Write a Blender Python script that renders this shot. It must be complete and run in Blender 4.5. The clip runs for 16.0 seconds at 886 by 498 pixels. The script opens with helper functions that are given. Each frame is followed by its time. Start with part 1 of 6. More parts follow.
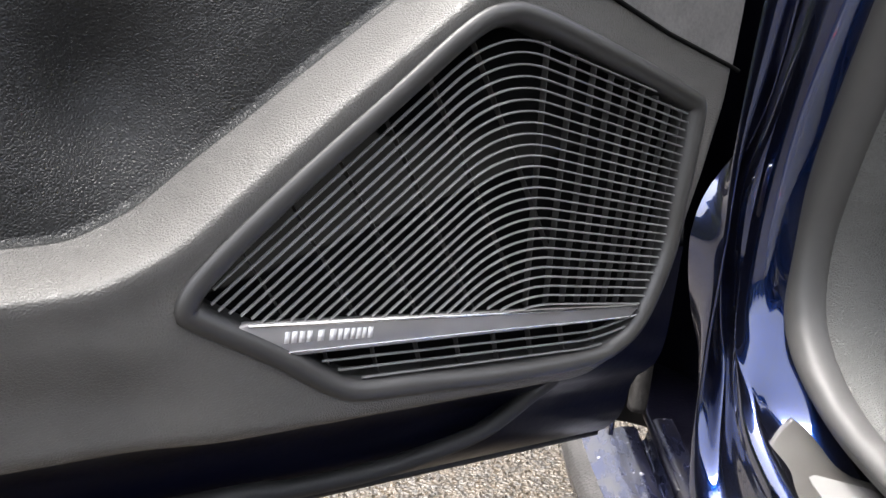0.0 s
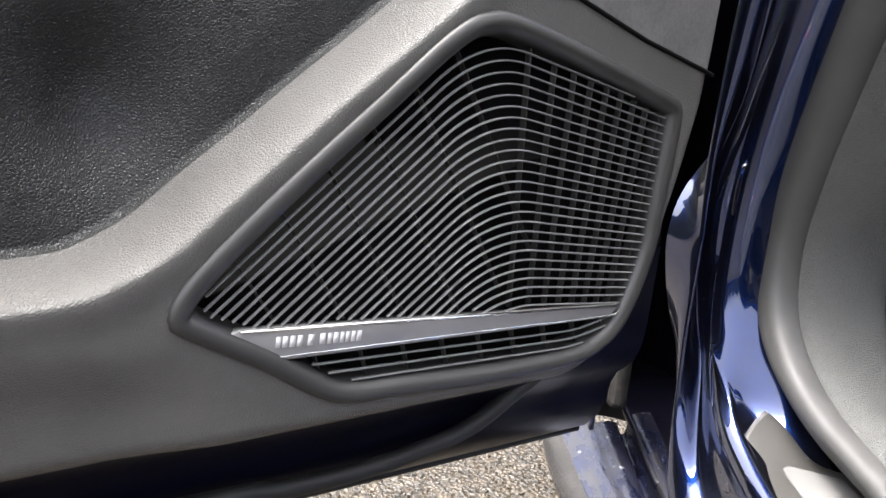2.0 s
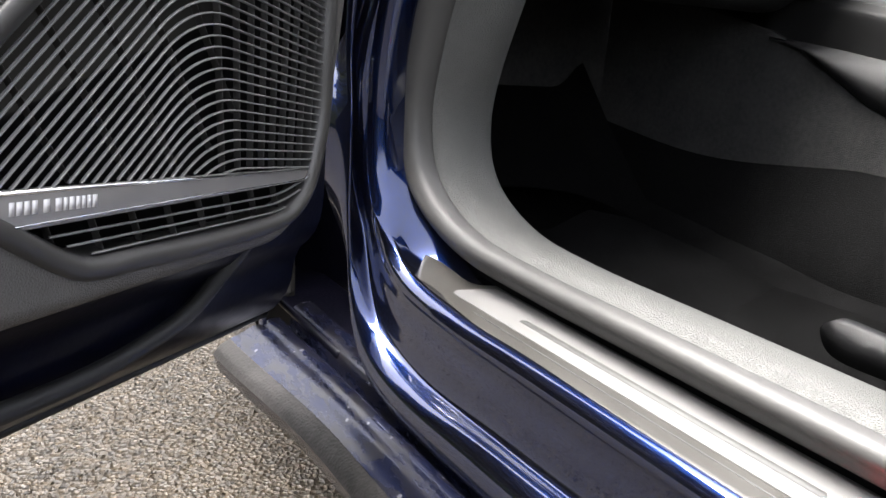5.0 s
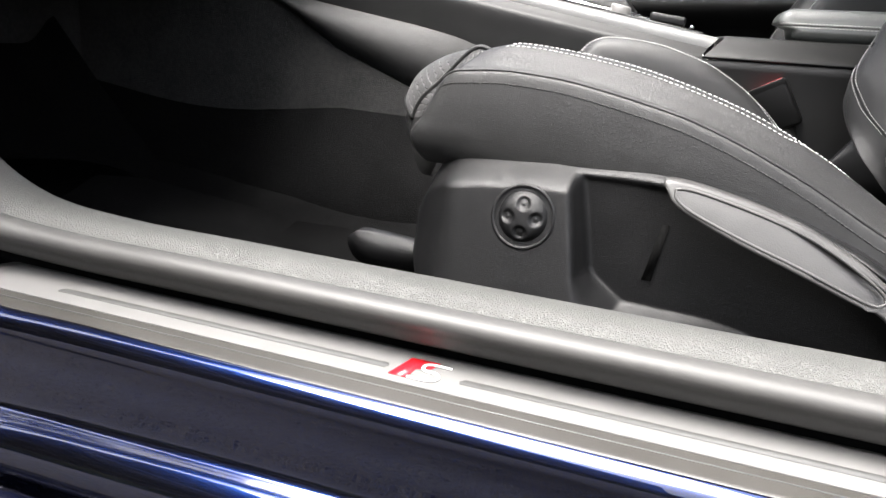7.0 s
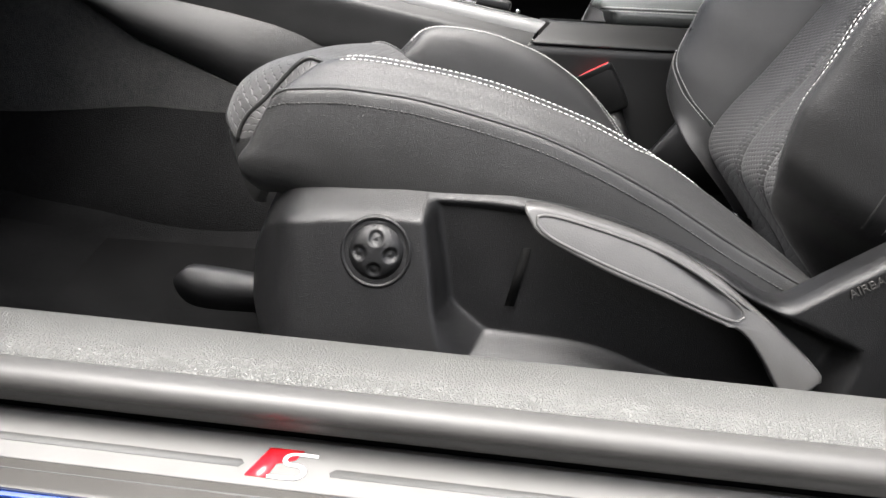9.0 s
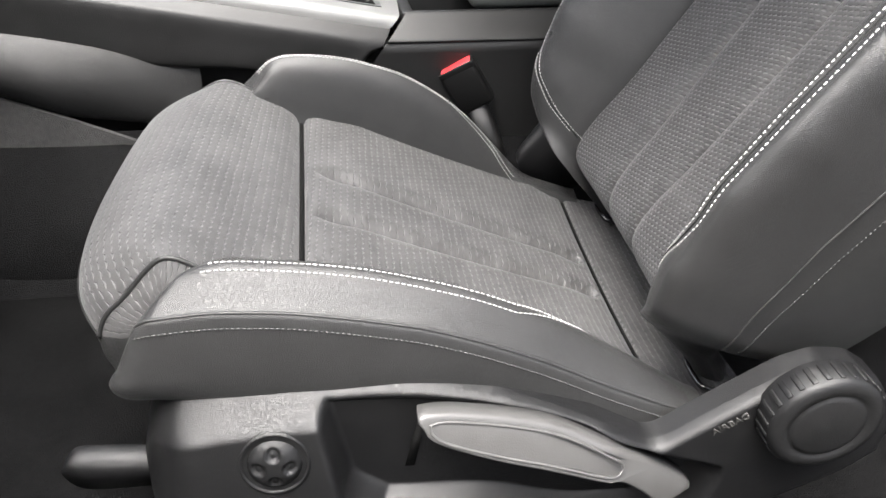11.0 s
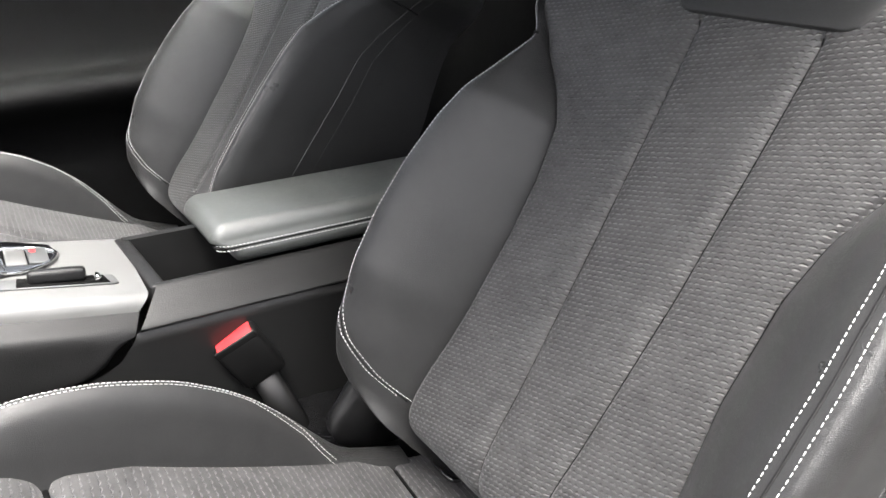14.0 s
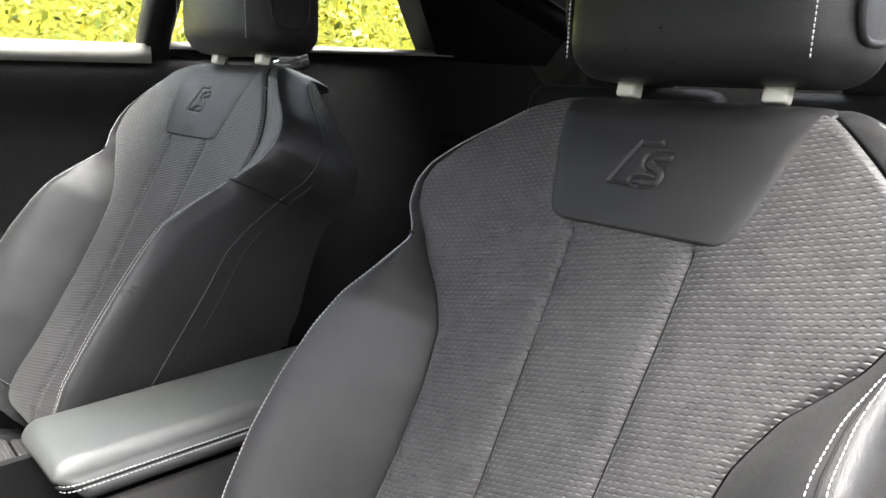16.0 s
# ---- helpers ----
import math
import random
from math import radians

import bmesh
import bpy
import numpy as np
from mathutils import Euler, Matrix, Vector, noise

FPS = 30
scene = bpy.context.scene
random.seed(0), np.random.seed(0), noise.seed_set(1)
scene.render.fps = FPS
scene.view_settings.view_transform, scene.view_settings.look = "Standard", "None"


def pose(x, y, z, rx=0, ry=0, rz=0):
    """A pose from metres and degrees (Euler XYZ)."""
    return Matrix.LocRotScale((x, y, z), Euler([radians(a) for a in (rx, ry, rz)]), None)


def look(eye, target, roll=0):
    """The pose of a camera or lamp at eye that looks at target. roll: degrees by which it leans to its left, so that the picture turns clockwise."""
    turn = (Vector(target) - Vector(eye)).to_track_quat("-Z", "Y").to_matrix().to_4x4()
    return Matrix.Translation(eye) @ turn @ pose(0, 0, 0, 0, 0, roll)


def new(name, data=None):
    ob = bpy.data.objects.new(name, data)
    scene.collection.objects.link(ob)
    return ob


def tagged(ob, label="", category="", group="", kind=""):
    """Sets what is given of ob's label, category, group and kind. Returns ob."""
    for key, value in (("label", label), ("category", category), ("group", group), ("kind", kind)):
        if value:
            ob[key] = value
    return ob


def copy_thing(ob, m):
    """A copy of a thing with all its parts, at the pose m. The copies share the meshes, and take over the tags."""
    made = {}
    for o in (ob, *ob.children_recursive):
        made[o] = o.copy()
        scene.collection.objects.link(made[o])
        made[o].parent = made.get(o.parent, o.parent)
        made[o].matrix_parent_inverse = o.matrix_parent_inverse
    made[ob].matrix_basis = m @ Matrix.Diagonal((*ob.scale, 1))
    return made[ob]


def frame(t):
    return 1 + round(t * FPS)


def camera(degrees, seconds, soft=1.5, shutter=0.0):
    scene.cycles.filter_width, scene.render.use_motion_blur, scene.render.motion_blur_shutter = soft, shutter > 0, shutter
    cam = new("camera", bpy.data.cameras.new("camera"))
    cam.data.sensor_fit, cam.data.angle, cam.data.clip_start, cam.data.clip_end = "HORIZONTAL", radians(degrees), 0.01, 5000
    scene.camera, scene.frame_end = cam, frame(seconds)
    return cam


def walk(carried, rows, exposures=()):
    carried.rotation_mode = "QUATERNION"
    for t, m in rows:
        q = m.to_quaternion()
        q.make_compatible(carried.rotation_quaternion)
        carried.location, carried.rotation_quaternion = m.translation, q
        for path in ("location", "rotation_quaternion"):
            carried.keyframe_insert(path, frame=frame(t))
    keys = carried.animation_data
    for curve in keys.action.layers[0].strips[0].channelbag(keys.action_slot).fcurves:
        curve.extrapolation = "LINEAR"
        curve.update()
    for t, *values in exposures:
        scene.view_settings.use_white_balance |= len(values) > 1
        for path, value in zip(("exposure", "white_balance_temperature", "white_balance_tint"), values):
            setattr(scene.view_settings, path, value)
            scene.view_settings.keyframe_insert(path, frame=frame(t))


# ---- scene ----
cam = camera(61.6, 16.0)
PATH = [
    (0, (0.15, -0.277, 0.697), (-1.766, -0.36, 0.13), 4.1),
    (0.5, (0.153, -0.281, 0.699), (-1.764, -0.341, 0.133), 4.1),
    (1, (0.157, -0.28, 0.701), (-1.76, -0.327, 0.133), 4.2),
    (1.5, (0.159, -0.275, 0.702), (-1.758, -0.312, 0.133), 4.0),
    (2, (0.158, -0.282, 0.704), (-1.757, -0.303, 0.13), 4.1),
    (2.5, (0.157, -0.28, 0.703), (-1.757, -0.288, 0.124), 4.0),
    (3, (0.161, -0.289, 0.706), (-1.752, -0.261, 0.122), 4.0),
    (3.2, (0.161, -0.293, 0.707), (-1.752, -0.246, 0.123), 4.0),
    (5.3, (0.172, -0.404, 0.616), (-1.237, 0.883, 0.016), 4.4),
    (5.5, (0.169, -0.416, 0.605), (-1.113, 0.995, 0.002), 4.4),
    (6, (0.177, -0.429, 0.602), (-0.828, 1.196, 0.009), 4.2),
    (6.5, (0.174, -0.414, 0.607), (-0.584, 1.34, 0.017), 4.4),
    (7, (0.163, -0.409, 0.616), (-0.419, 1.412, 0.03), 4.7),
    (7.5, (0.158, -0.407, 0.627), (-0.282, 1.455, 0.043), 4.8),
    (8, (0.152, -0.395, 0.641), (-0.169, 1.492, 0.064), 4.8),
    (8.2, (0.142, -0.388, 0.642), (-0.119, 1.51, 0.069), 5.1),
    (10.3, (0.118, -0.268, 0.783), (0.15, 1.502, -0.148), 2.0),
    (10.5, (0.115, -0.262, 0.823), (0.193, 1.481, -0.154), 2.0),
    (11, (0.114, -0.213, 0.912), (0.327, 1.454, -0.172), 1.8),
    (11.5, (0.074, -0.149, 0.964), (0.443, 1.446, -0.184), 1.9),
    (12, (0.025, -0.073, 0.968), (0.551, 1.468, -0.193), 2.1),
    (12.5, (0.002, -0.009, 0.98), (0.67, 1.505, -0.142), 2.3),
    (13, (0.002, 0.023, 1.008), (0.805, 1.539, -0.021), 2.5),
    (13.5, (0.02, 0.044, 1.0), (0.921, 1.569, 0.071), 2.3),
    (14, (0.049, 0.06, 0.996), (1.056, 1.593, 0.199), 2.0),
    (14.5, (0.062, 0.083, 1.015), (1.173, 1.59, 0.312), 1.9),
    (15, (0.07, 0.104, 1.035), (1.267, 1.584, 0.422), 1.8),
    (15.5, (0.076, 0.107, 1.051), (1.343, 1.56, 0.519), 1.8),
    (16, (0.084, 0.115, 1.055), (1.406, 1.547, 0.61), 1.8),
]
walk(cam, [(t, look(eye, target, roll)) for t, eye, target, roll in PATH], exposures=[(0.0, 3.5), (3.0, 3.48), (5.5, 3.0), (6.5, 2.78), (8.0, 2.62), (10.5, 2.73), (11.0, 2.85), (11.5, 2.68), (12.5, 2.48), (14.0, 3.03), (16.0, 3.33)])

# ---- world, sun, exposure ----
world = bpy.data.worlds.new("sky")
scene.world = world
world.use_nodes = True
wn = world.node_tree
wn.nodes.clear()
sky = wn.nodes.new("ShaderNodeTexSky")
sky.sky_type = "NISHITA"
sky.sun_disc = False
sky.sun_elevation, sky.sun_rotation = radians(70), radians(210)
sky.air_density, sky.dust_density, sky.ozone_density = 0.6, 6.0, 0.4
bg = wn.nodes.new("ShaderNodeBackground")
bg.inputs["Strength"].default_value = 0.14
wo = wn.nodes.new("ShaderNodeOutputWorld")
grey = wn.nodes.new("ShaderNodeHueSaturation")
grey.inputs["Saturation"].default_value = 0.35
wn.links.new(sky.outputs[0], grey.inputs["Color"])
wn.links.new(grey.outputs[0], bg.inputs[0])
wn.links.new(bg.outputs[0], wo.inputs[0])

sun_data = bpy.data.lights.new("sun", "SUN")
sun_data.energy, sun_data.angle, sun_data.color = 2.2, radians(45), (1.0, 0.97, 0.93)
sun = new("sun", sun_data)
sun.matrix_world = look((-0.3, -0.75, 4.0), (0.1, 0.0, 0.4))

# ---- materials ----
def material(name):
    m = bpy.data.materials.new(name)
    m.use_nodes = True
    t = m.node_tree
    return m, t, t.nodes["Principled BSDF"]


def node(t, kind, links=(), **values):
    n = t.nodes.new("ShaderNode" + kind)
    for key, value in values.items():
        n.inputs[key.replace("_", " ")].default_value = value
    for socket, source in links:
        t.links.new(source, n.inputs[socket])
    return n


def ramp(t, source, stops):
    r = node(t, "ValToRGB", [("Fac", source)])
    while len(r.color_ramp.elements) < len(stops):
        r.color_ramp.elements.new(0.5)
    for e, (at, c) in zip(r.color_ramp.elements, stops):
        e.position = at
        e.color = (*c, 1) if len(c) == 3 else (c[0], c[0], c[0], 1)
    return r


def bump(t, b, height, strength, distance):
    n = node(t, "Bump", [("Height", height)], Strength=strength, Distance=distance)
    old = b.inputs["Normal"].links
    if old:
        t.links.new(old[0].from_socket, n.inputs["Normal"])
    t.links.new(n.outputs[0], b.inputs["Normal"])


def coords(t, which="Object"):
    return node(t, "TexCoord").outputs[which]


def grained(name, low, high, rough, grain, depth, blotch=6.0, metal=0.0, coat=0.0, spec=0.5, crease=False, sheen=0.0):
    """A surface with a pebbled grain and slow blotches of colour and gloss."""
    m, t, b = material(name)
    c = coords(t)
    slow = node(t, "TexNoise", [("Vector", c)], Scale=blotch, Detail=4.0)
    mid = node(t, "TexNoise", [("Vector", c)], Scale=blotch * 9, Detail=3.0)
    mixed = node(t, "Math", [(0, slow.outputs["Fac"]), (1, mid.outputs["Fac"])])
    mixed.operation = "ADD"
    half = node(t, "Math", [(0, mixed.outputs[0])])
    half.operation, half.inputs[1].default_value = "MULTIPLY", 0.5
    t.links.new(ramp(t, half.outputs[0], [(0.3, low), (0.7, high)]).outputs[0], b.inputs["Base Color"])
    t.links.new(ramp(t, half.outputs[0], [(0.3, (rough - 0.06,)), (0.7, (rough + 0.06,))]).outputs[0], b.inputs["Roughness"])
    b.inputs["Metallic"].default_value, b.inputs["Coat Weight"].default_value = metal, coat
    b.inputs["Specular IOR Level"].default_value = spec
    b.inputs["Sheen Weight"].default_value, b.inputs["Sheen Roughness"].default_value = sheen, 0.45
    if depth:
        warp = node(t, "TexNoise", [("Vector", c)], Scale=grain * 0.35, Detail=2.0)
        moved = node(t, "Mix", [(4, c), (5, warp.outputs["Color"])])
        moved.data_type = "VECTOR"
        moved.inputs[0].default_value = 1.2 / grain
        cells = node(t, "TexVoronoi", [("Vector", moved.outputs[1])], Scale=grain)
        cells.feature = "DISTANCE_TO_EDGE" if crease else "F1"
        fine = node(t, "TexNoise", [("Vector", c)], Scale=grain * 1.3, Detail=2.0)
        if crease:
            bump(t, b, ramp(t, cells.outputs["Distance"], [(0.0, (0.0,)), (0.28, (1.0,))]).outputs[0], 0.8, depth)
        else:
            bump(t, b, cells.outputs["Distance"], 0.7, depth)
        bump(t, b, fine.outputs["Fac"], 0.4, depth)
    return m


def calc(t, op, a, b=None):
    n = t.nodes.new("ShaderNodeMath")
    n.operation = op
    for k, v in enumerate((a, b)):
        if isinstance(v, (int, float)):
            n.inputs[k].default_value = v
        elif v is not None:
            t.links.new(v, n.inputs[k])
    return n.outputs[0]


def woven(name, low, high, row, dash, thick, long, relief, turn=0.0, glint=1.0):
    """Knitted fabric with staggered raised ticks, on the piece's own surface coordinates in metres."""
    m, t, b = material(name)
    uv = coords(t, "UV")
    warp = node(t, "TexNoise", [("Vector", uv)], Scale=120.0, Detail=2.0)
    turned = node(t, "Mapping", [("Vector", uv)])
    turned.inputs["Rotation"].default_value = (0, 0, math.radians(turn))
    xyz = node(t, "SeparateXYZ", [("Vector", turned.outputs[0])])
    wob = calc(t, "MULTIPLY", calc(t, "SUBTRACT", warp.outputs["Fac"], 0.5), 0.5)
    r = calc(t, "ADD", calc(t, "DIVIDE", xyz.outputs["Y"], row), wob)
    ri = calc(t, "FLOOR", r)
    rb = calc(t, "SUBTRACT", calc(t, "FRACT", r), 0.5)
    u = calc(t, "ADD", calc(t, "ADD", calc(t, "DIVIDE", xyz.outputs["X"], dash), calc(t, "MULTIPLY", ri, 0.5)), wob)
    ua = calc(t, "SUBTRACT", calc(t, "FRACT", u), 0.5)
    # rounded tick: one within, nothing beyond its edge
    ea = calc(t, "POWER", calc(t, "ABSOLUTE", calc(t, "DIVIDE", ua, long)), 2.0)
    bow = calc(t, "ADD", rb, calc(t, "MULTIPLY", calc(t, "POWER", calc(t, "ABSOLUTE", ua), 2.0), 0.9))
    eb = calc(t, "POWER", calc(t, "ABSOLUTE", calc(t, "DIVIDE", bow, thick)), 2.0)
    tick = calc(t, "MAXIMUM", calc(t, "SUBTRACT", 1.0, calc(t, "ADD", ea, eb)), 0.0)
    slope = calc(t, "MULTIPLY", calc(t, "SUBTRACT", 0.5, calc(t, "ABSOLUTE", rb)), 0.2)
    height = calc(t, "ADD", tick, slope)
    slow = node(t, "TexNoise", [("Vector", uv)], Scale=16.0, Detail=5.0)
    patch = node(t, "TexNoise", [("Vector", uv)], Scale=70.0, Detail=3.0)
    thread = node(t, "TexNoise", [("Vector", uv)], Scale=1100.0, Detail=2.0)
    base = ramp(t, calc(t, "MULTIPLY", calc(t, "ADD", slow.outputs["Fac"], patch.outputs["Fac"]), 0.5), [(0.33, low), (0.67, high)])
    # raised ticks are mixed paler: their glint is painted into the colour
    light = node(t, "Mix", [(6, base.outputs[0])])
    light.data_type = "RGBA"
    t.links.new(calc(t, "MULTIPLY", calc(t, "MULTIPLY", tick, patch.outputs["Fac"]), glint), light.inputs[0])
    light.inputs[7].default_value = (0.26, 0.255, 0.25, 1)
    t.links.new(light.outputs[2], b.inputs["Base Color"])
    b.inputs["Roughness"].default_value = 0.55
    b.inputs["Specular IOR Level"].default_value = 0.35
    b.inputs["Sheen Weight"].default_value, b.inputs["Sheen Roughness"].default_value = 0.10, 0.5
    bump(t, b, height, 0.8, relief)
    bump(t, b, thread.outputs["Fac"], 0.4, 0.0004)
    return m


def plain(name, colour, rough, metal=0.0, coat=0.0, scratch=0.0, spec=0.5):
    m, t, b = material(name)
    c = coords(t)
    n = node(t, "TexNoise", [("Vector", c)], Scale=35.0, Detail=6.0)
    t.links.new(ramp(t, n.outputs["Fac"], [(0.3, tuple(v * 0.88 for v in colour)), (0.7, colour)]).outputs[0], b.inputs["Base Color"])
    t.links.new(ramp(t, n.outputs["Fac"], [(0.3, (max(rough - 0.04, 0.02),)), (0.7, (rough + 0.04,))]).outputs[0], b.inputs["Roughness"])
    b.inputs["Metallic"].default_value, b.inputs["Coat Weight"].default_value = metal, coat
    b.inputs["Specular IOR Level"].default_value = spec
    if scratch:
        f = node(t, "TexNoise", [("Vector", c)], Scale=600.0, Detail=2.0)
        bump(t, b, f.outputs["Fac"], 0.3, scratch)
    return m


leather = grained("soft black leather", (0.0150, 0.0150, 0.0150), (0.0210, 0.0210, 0.0210), 0.33, 800, 0.00016, spec=0.34, crease=True, sheen=0.02)
patch_leather = grained("matt black patch leather", (0.010, 0.010, 0.010), (0.014, 0.014, 0.014), 0.46, 800, 0.00016, spec=0.38, crease=True)
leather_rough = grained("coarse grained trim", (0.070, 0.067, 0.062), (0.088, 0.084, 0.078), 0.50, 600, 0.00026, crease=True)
dark_trim = grained("black grained lining", (0.005, 0.005, 0.005), (0.009, 0.009, 0.0088), 0.58, 520, 0.0003, spec=0.25)
trim_plastic = grained("grained dark plastic", (0.0050, 0.0050, 0.0053), (0.008, 0.008, 0.0083), 0.34, 800, 0.00016, spec=0.32, crease=True)
lever_plastic = grained("grey lever plastic", (0.044, 0.043, 0.042), (0.058, 0.057, 0.056), 0.42, 900, 0.0001)
sill_plastic = grained("grey sill plastic", (0.026, 0.0245, 0.022), (0.034, 0.032, 0.029), 0.44, 1500, 0.0001, spec=0.5)
seal_rubber = grained("matt seal rubber", (0.038, 0.037, 0.036), (0.050, 0.049, 0.047), 0.52, 2500, 0.00008, spec=0.5)
buckle_black = plain("black buckle plastic", (0.006, 0.006, 0.006), 0.45, spec=0.3)
black_rubber = grained("black rubber", (0.010, 0.010, 0.010), (0.018, 0.018, 0.018), 0.5, 1500, 0.0001)
# One carpet, two tones: floor darkened, toe board paled, in place of light.
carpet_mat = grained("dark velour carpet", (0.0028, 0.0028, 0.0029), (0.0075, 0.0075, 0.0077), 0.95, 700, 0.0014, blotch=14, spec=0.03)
lit_toe_carpet = grained("toe board carpet paled for missing light", (0.028, 0.028, 0.028), (0.052, 0.0515, 0.0515), 0.95, 700, 0.0014, blotch=14, spec=0.03)
console_grey = grained("dark grey console plastic", (0.008, 0.008, 0.008), (0.011, 0.011, 0.0109), 0.46, 800, 0.0002, spec=0.32)
# Ledge colour is raised to pale grey to paint in light from the window.
lit_ledge_grey = plain("window ledge paled for window light", (0.22, 0.22, 0.205), 0.5)
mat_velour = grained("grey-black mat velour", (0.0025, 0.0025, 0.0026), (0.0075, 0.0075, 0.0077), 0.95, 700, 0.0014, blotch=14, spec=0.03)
sill_leather = grained("grained sill trim", (0.058, 0.0585, 0.056), (0.074, 0.0745, 0.071), 0.5, 480, 0.0006, spec=0.4, crease=True)
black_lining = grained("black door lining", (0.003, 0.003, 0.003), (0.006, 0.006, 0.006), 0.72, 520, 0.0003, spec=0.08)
dash_lining = grained("dark grained dashboard skin", (0.012, 0.012, 0.012), (0.020, 0.020, 0.0198), 0.6, 520, 0.0003, spec=0.2)
# Dark copy of the door's leather: shade of the hollow put into colour.
shaded_door_leather = grained("grained door leather darkened for shade", (0.007, 0.007, 0.0068), (0.012, 0.012, 0.0117), 0.45, 600, 0.00034, spec=0.4, crease=True)
# Black leather coloured pale and faintly green to paint in the window's sheen.
sheen_paled_leather = grained("armrest leather paled for sheen", (0.062, 0.066, 0.062), (0.076, 0.080, 0.076), 0.34, 800, 0.00016, spec=0.85, crease=True)
suede = grained("speckled grey suede trim", (0.065, 0.062, 0.061), (0.12, 0.115, 0.113), 0.9, 1400, 0.0003, blotch=40)
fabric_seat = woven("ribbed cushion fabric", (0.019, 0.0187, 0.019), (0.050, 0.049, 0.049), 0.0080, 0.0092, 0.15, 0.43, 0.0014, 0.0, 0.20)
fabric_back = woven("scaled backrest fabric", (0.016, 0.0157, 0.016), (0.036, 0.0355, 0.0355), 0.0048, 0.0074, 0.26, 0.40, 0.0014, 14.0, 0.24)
stitch_mat = plain("white thread", (0.52, 0.515, 0.50), 0.7)
dim_thread = plain("dark grey thread", (0.032, 0.032, 0.032), 0.6)
black_thread = plain("black thread", (0.008, 0.008, 0.008), 0.8, spec=0.2)
satin = plain("satin grey grille plastic", (0.135, 0.135, 0.133), 0.34)
rim_mat = plain("soft-touch grey rim", (0.032, 0.031, 0.030), 0.40)
name_metal = plain("brushed grey metal", (0.30, 0.29, 0.285), 0.42, metal=0.4, scratch=0.00005)
silver = plain("satin aluminium", (0.21, 0.205, 0.20), 0.5, metal=0.35, scratch=0.00004)
scuff_silver = plain("brushed silver lacquer", (0.12, 0.118, 0.116), 0.75, scratch=0.00004, spec=0.2)
scuff_inlay = plain("grey inlay lacquer", (0.082, 0.082, 0.081), 0.75, spec=0.15)
silver_dim = plain("matt grey inlay", (0.085, 0.087, 0.087), 0.5, metal=0.3)
chrome = plain("chrome", (0.85, 0.85, 0.85), 0.08, metal=1.0)
white_plastic = plain("cream plastic sleeve", (0.75, 0.74, 0.62), 0.4)
light_trim = plain("pale silver lacquer", (0.15, 0.15, 0.147), 0.42, metal=0.3)
gloss_black = plain("gloss black", (0.008, 0.008, 0.009), 0.08, coat=0.6)
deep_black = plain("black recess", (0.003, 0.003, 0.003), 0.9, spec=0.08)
dark_metal = grained("dirty bare metal", (0.004, 0.0037, 0.0033), (0.024, 0.0225, 0.022), 0.55, 300, 0.0006, blotch=9, metal=0.1, spec=0.15)
# The body blue made darker: shade at the door's foot put into colour.
shaded_hem_blue = grained("blue paint darkened for shade", (0.0008, 0.0010, 0.004), (0.0014, 0.002, 0.008), 0.35, 200, 0.0001, spec=0.15)
# Near-black colour stands in for deep shade on blue paint by the hinges.
hinge_shade_black = grained("blue paint blackened for shade", (0.0012, 0.0012, 0.003), (0.003, 0.003, 0.007), 0.32, 200, 0.0003, spec=0.2)
red = plain("red plastic", (0.72, 0.03, 0.035), 0.4)
red_enamel = plain("red enamel", (0.65, 0.012, 0.02), 0.3)
pale = plain("white print", (0.75, 0.74, 0.74), 0.45)


def car_paint():
    m, t, b = material("deep blue metallic paint")
    c = coords(t)
    flakes = node(t, "TexVoronoi", [("Vector", c)], Scale=2600.0)
    slow = node(t, "TexNoise", [("Vector", c)], Scale=5.0, Detail=3.0)
    t.links.new(ramp(t, flakes.outputs["Color"], [(0.0, (0.0010, 0.005, 0.030)), (1.0, (0.0028, 0.020, 0.120))]).outputs[0], b.inputs["Base Color"])
    b.inputs["Metallic"].default_value = 1.0
    b.inputs["Roughness"].default_value = 0.24
    b.inputs["Coat Weight"].default_value, b.inputs["Coat Roughness"].default_value, b.inputs["Coat IOR"].default_value = 1.0, 0.02, 1.65
    bump(t, b, slow.outputs["Fac"], 0.05, 0.002)
    # a thin grey film of dust, painting in the ground's missing reflection
    dust_haze = node(t, "TexNoise", [("Vector", c)], Scale=420.0, Detail=4.0, Roughness=0.7)
    film = node(t, "BsdfDiffuse", Color=(0.055, 0.052, 0.052, 1))
    mix = node(t, "MixShader", [(0, ramp(t, dust_haze.outputs["Fac"], [(0.3, (0.0,)), (0.7, (0.07,))]).outputs[0]), (1, b.outputs[0]), (2, film.outputs[0])])
    t.links.new(mix.outputs[0], t.nodes["Material Output"].inputs["Surface"])
    return m


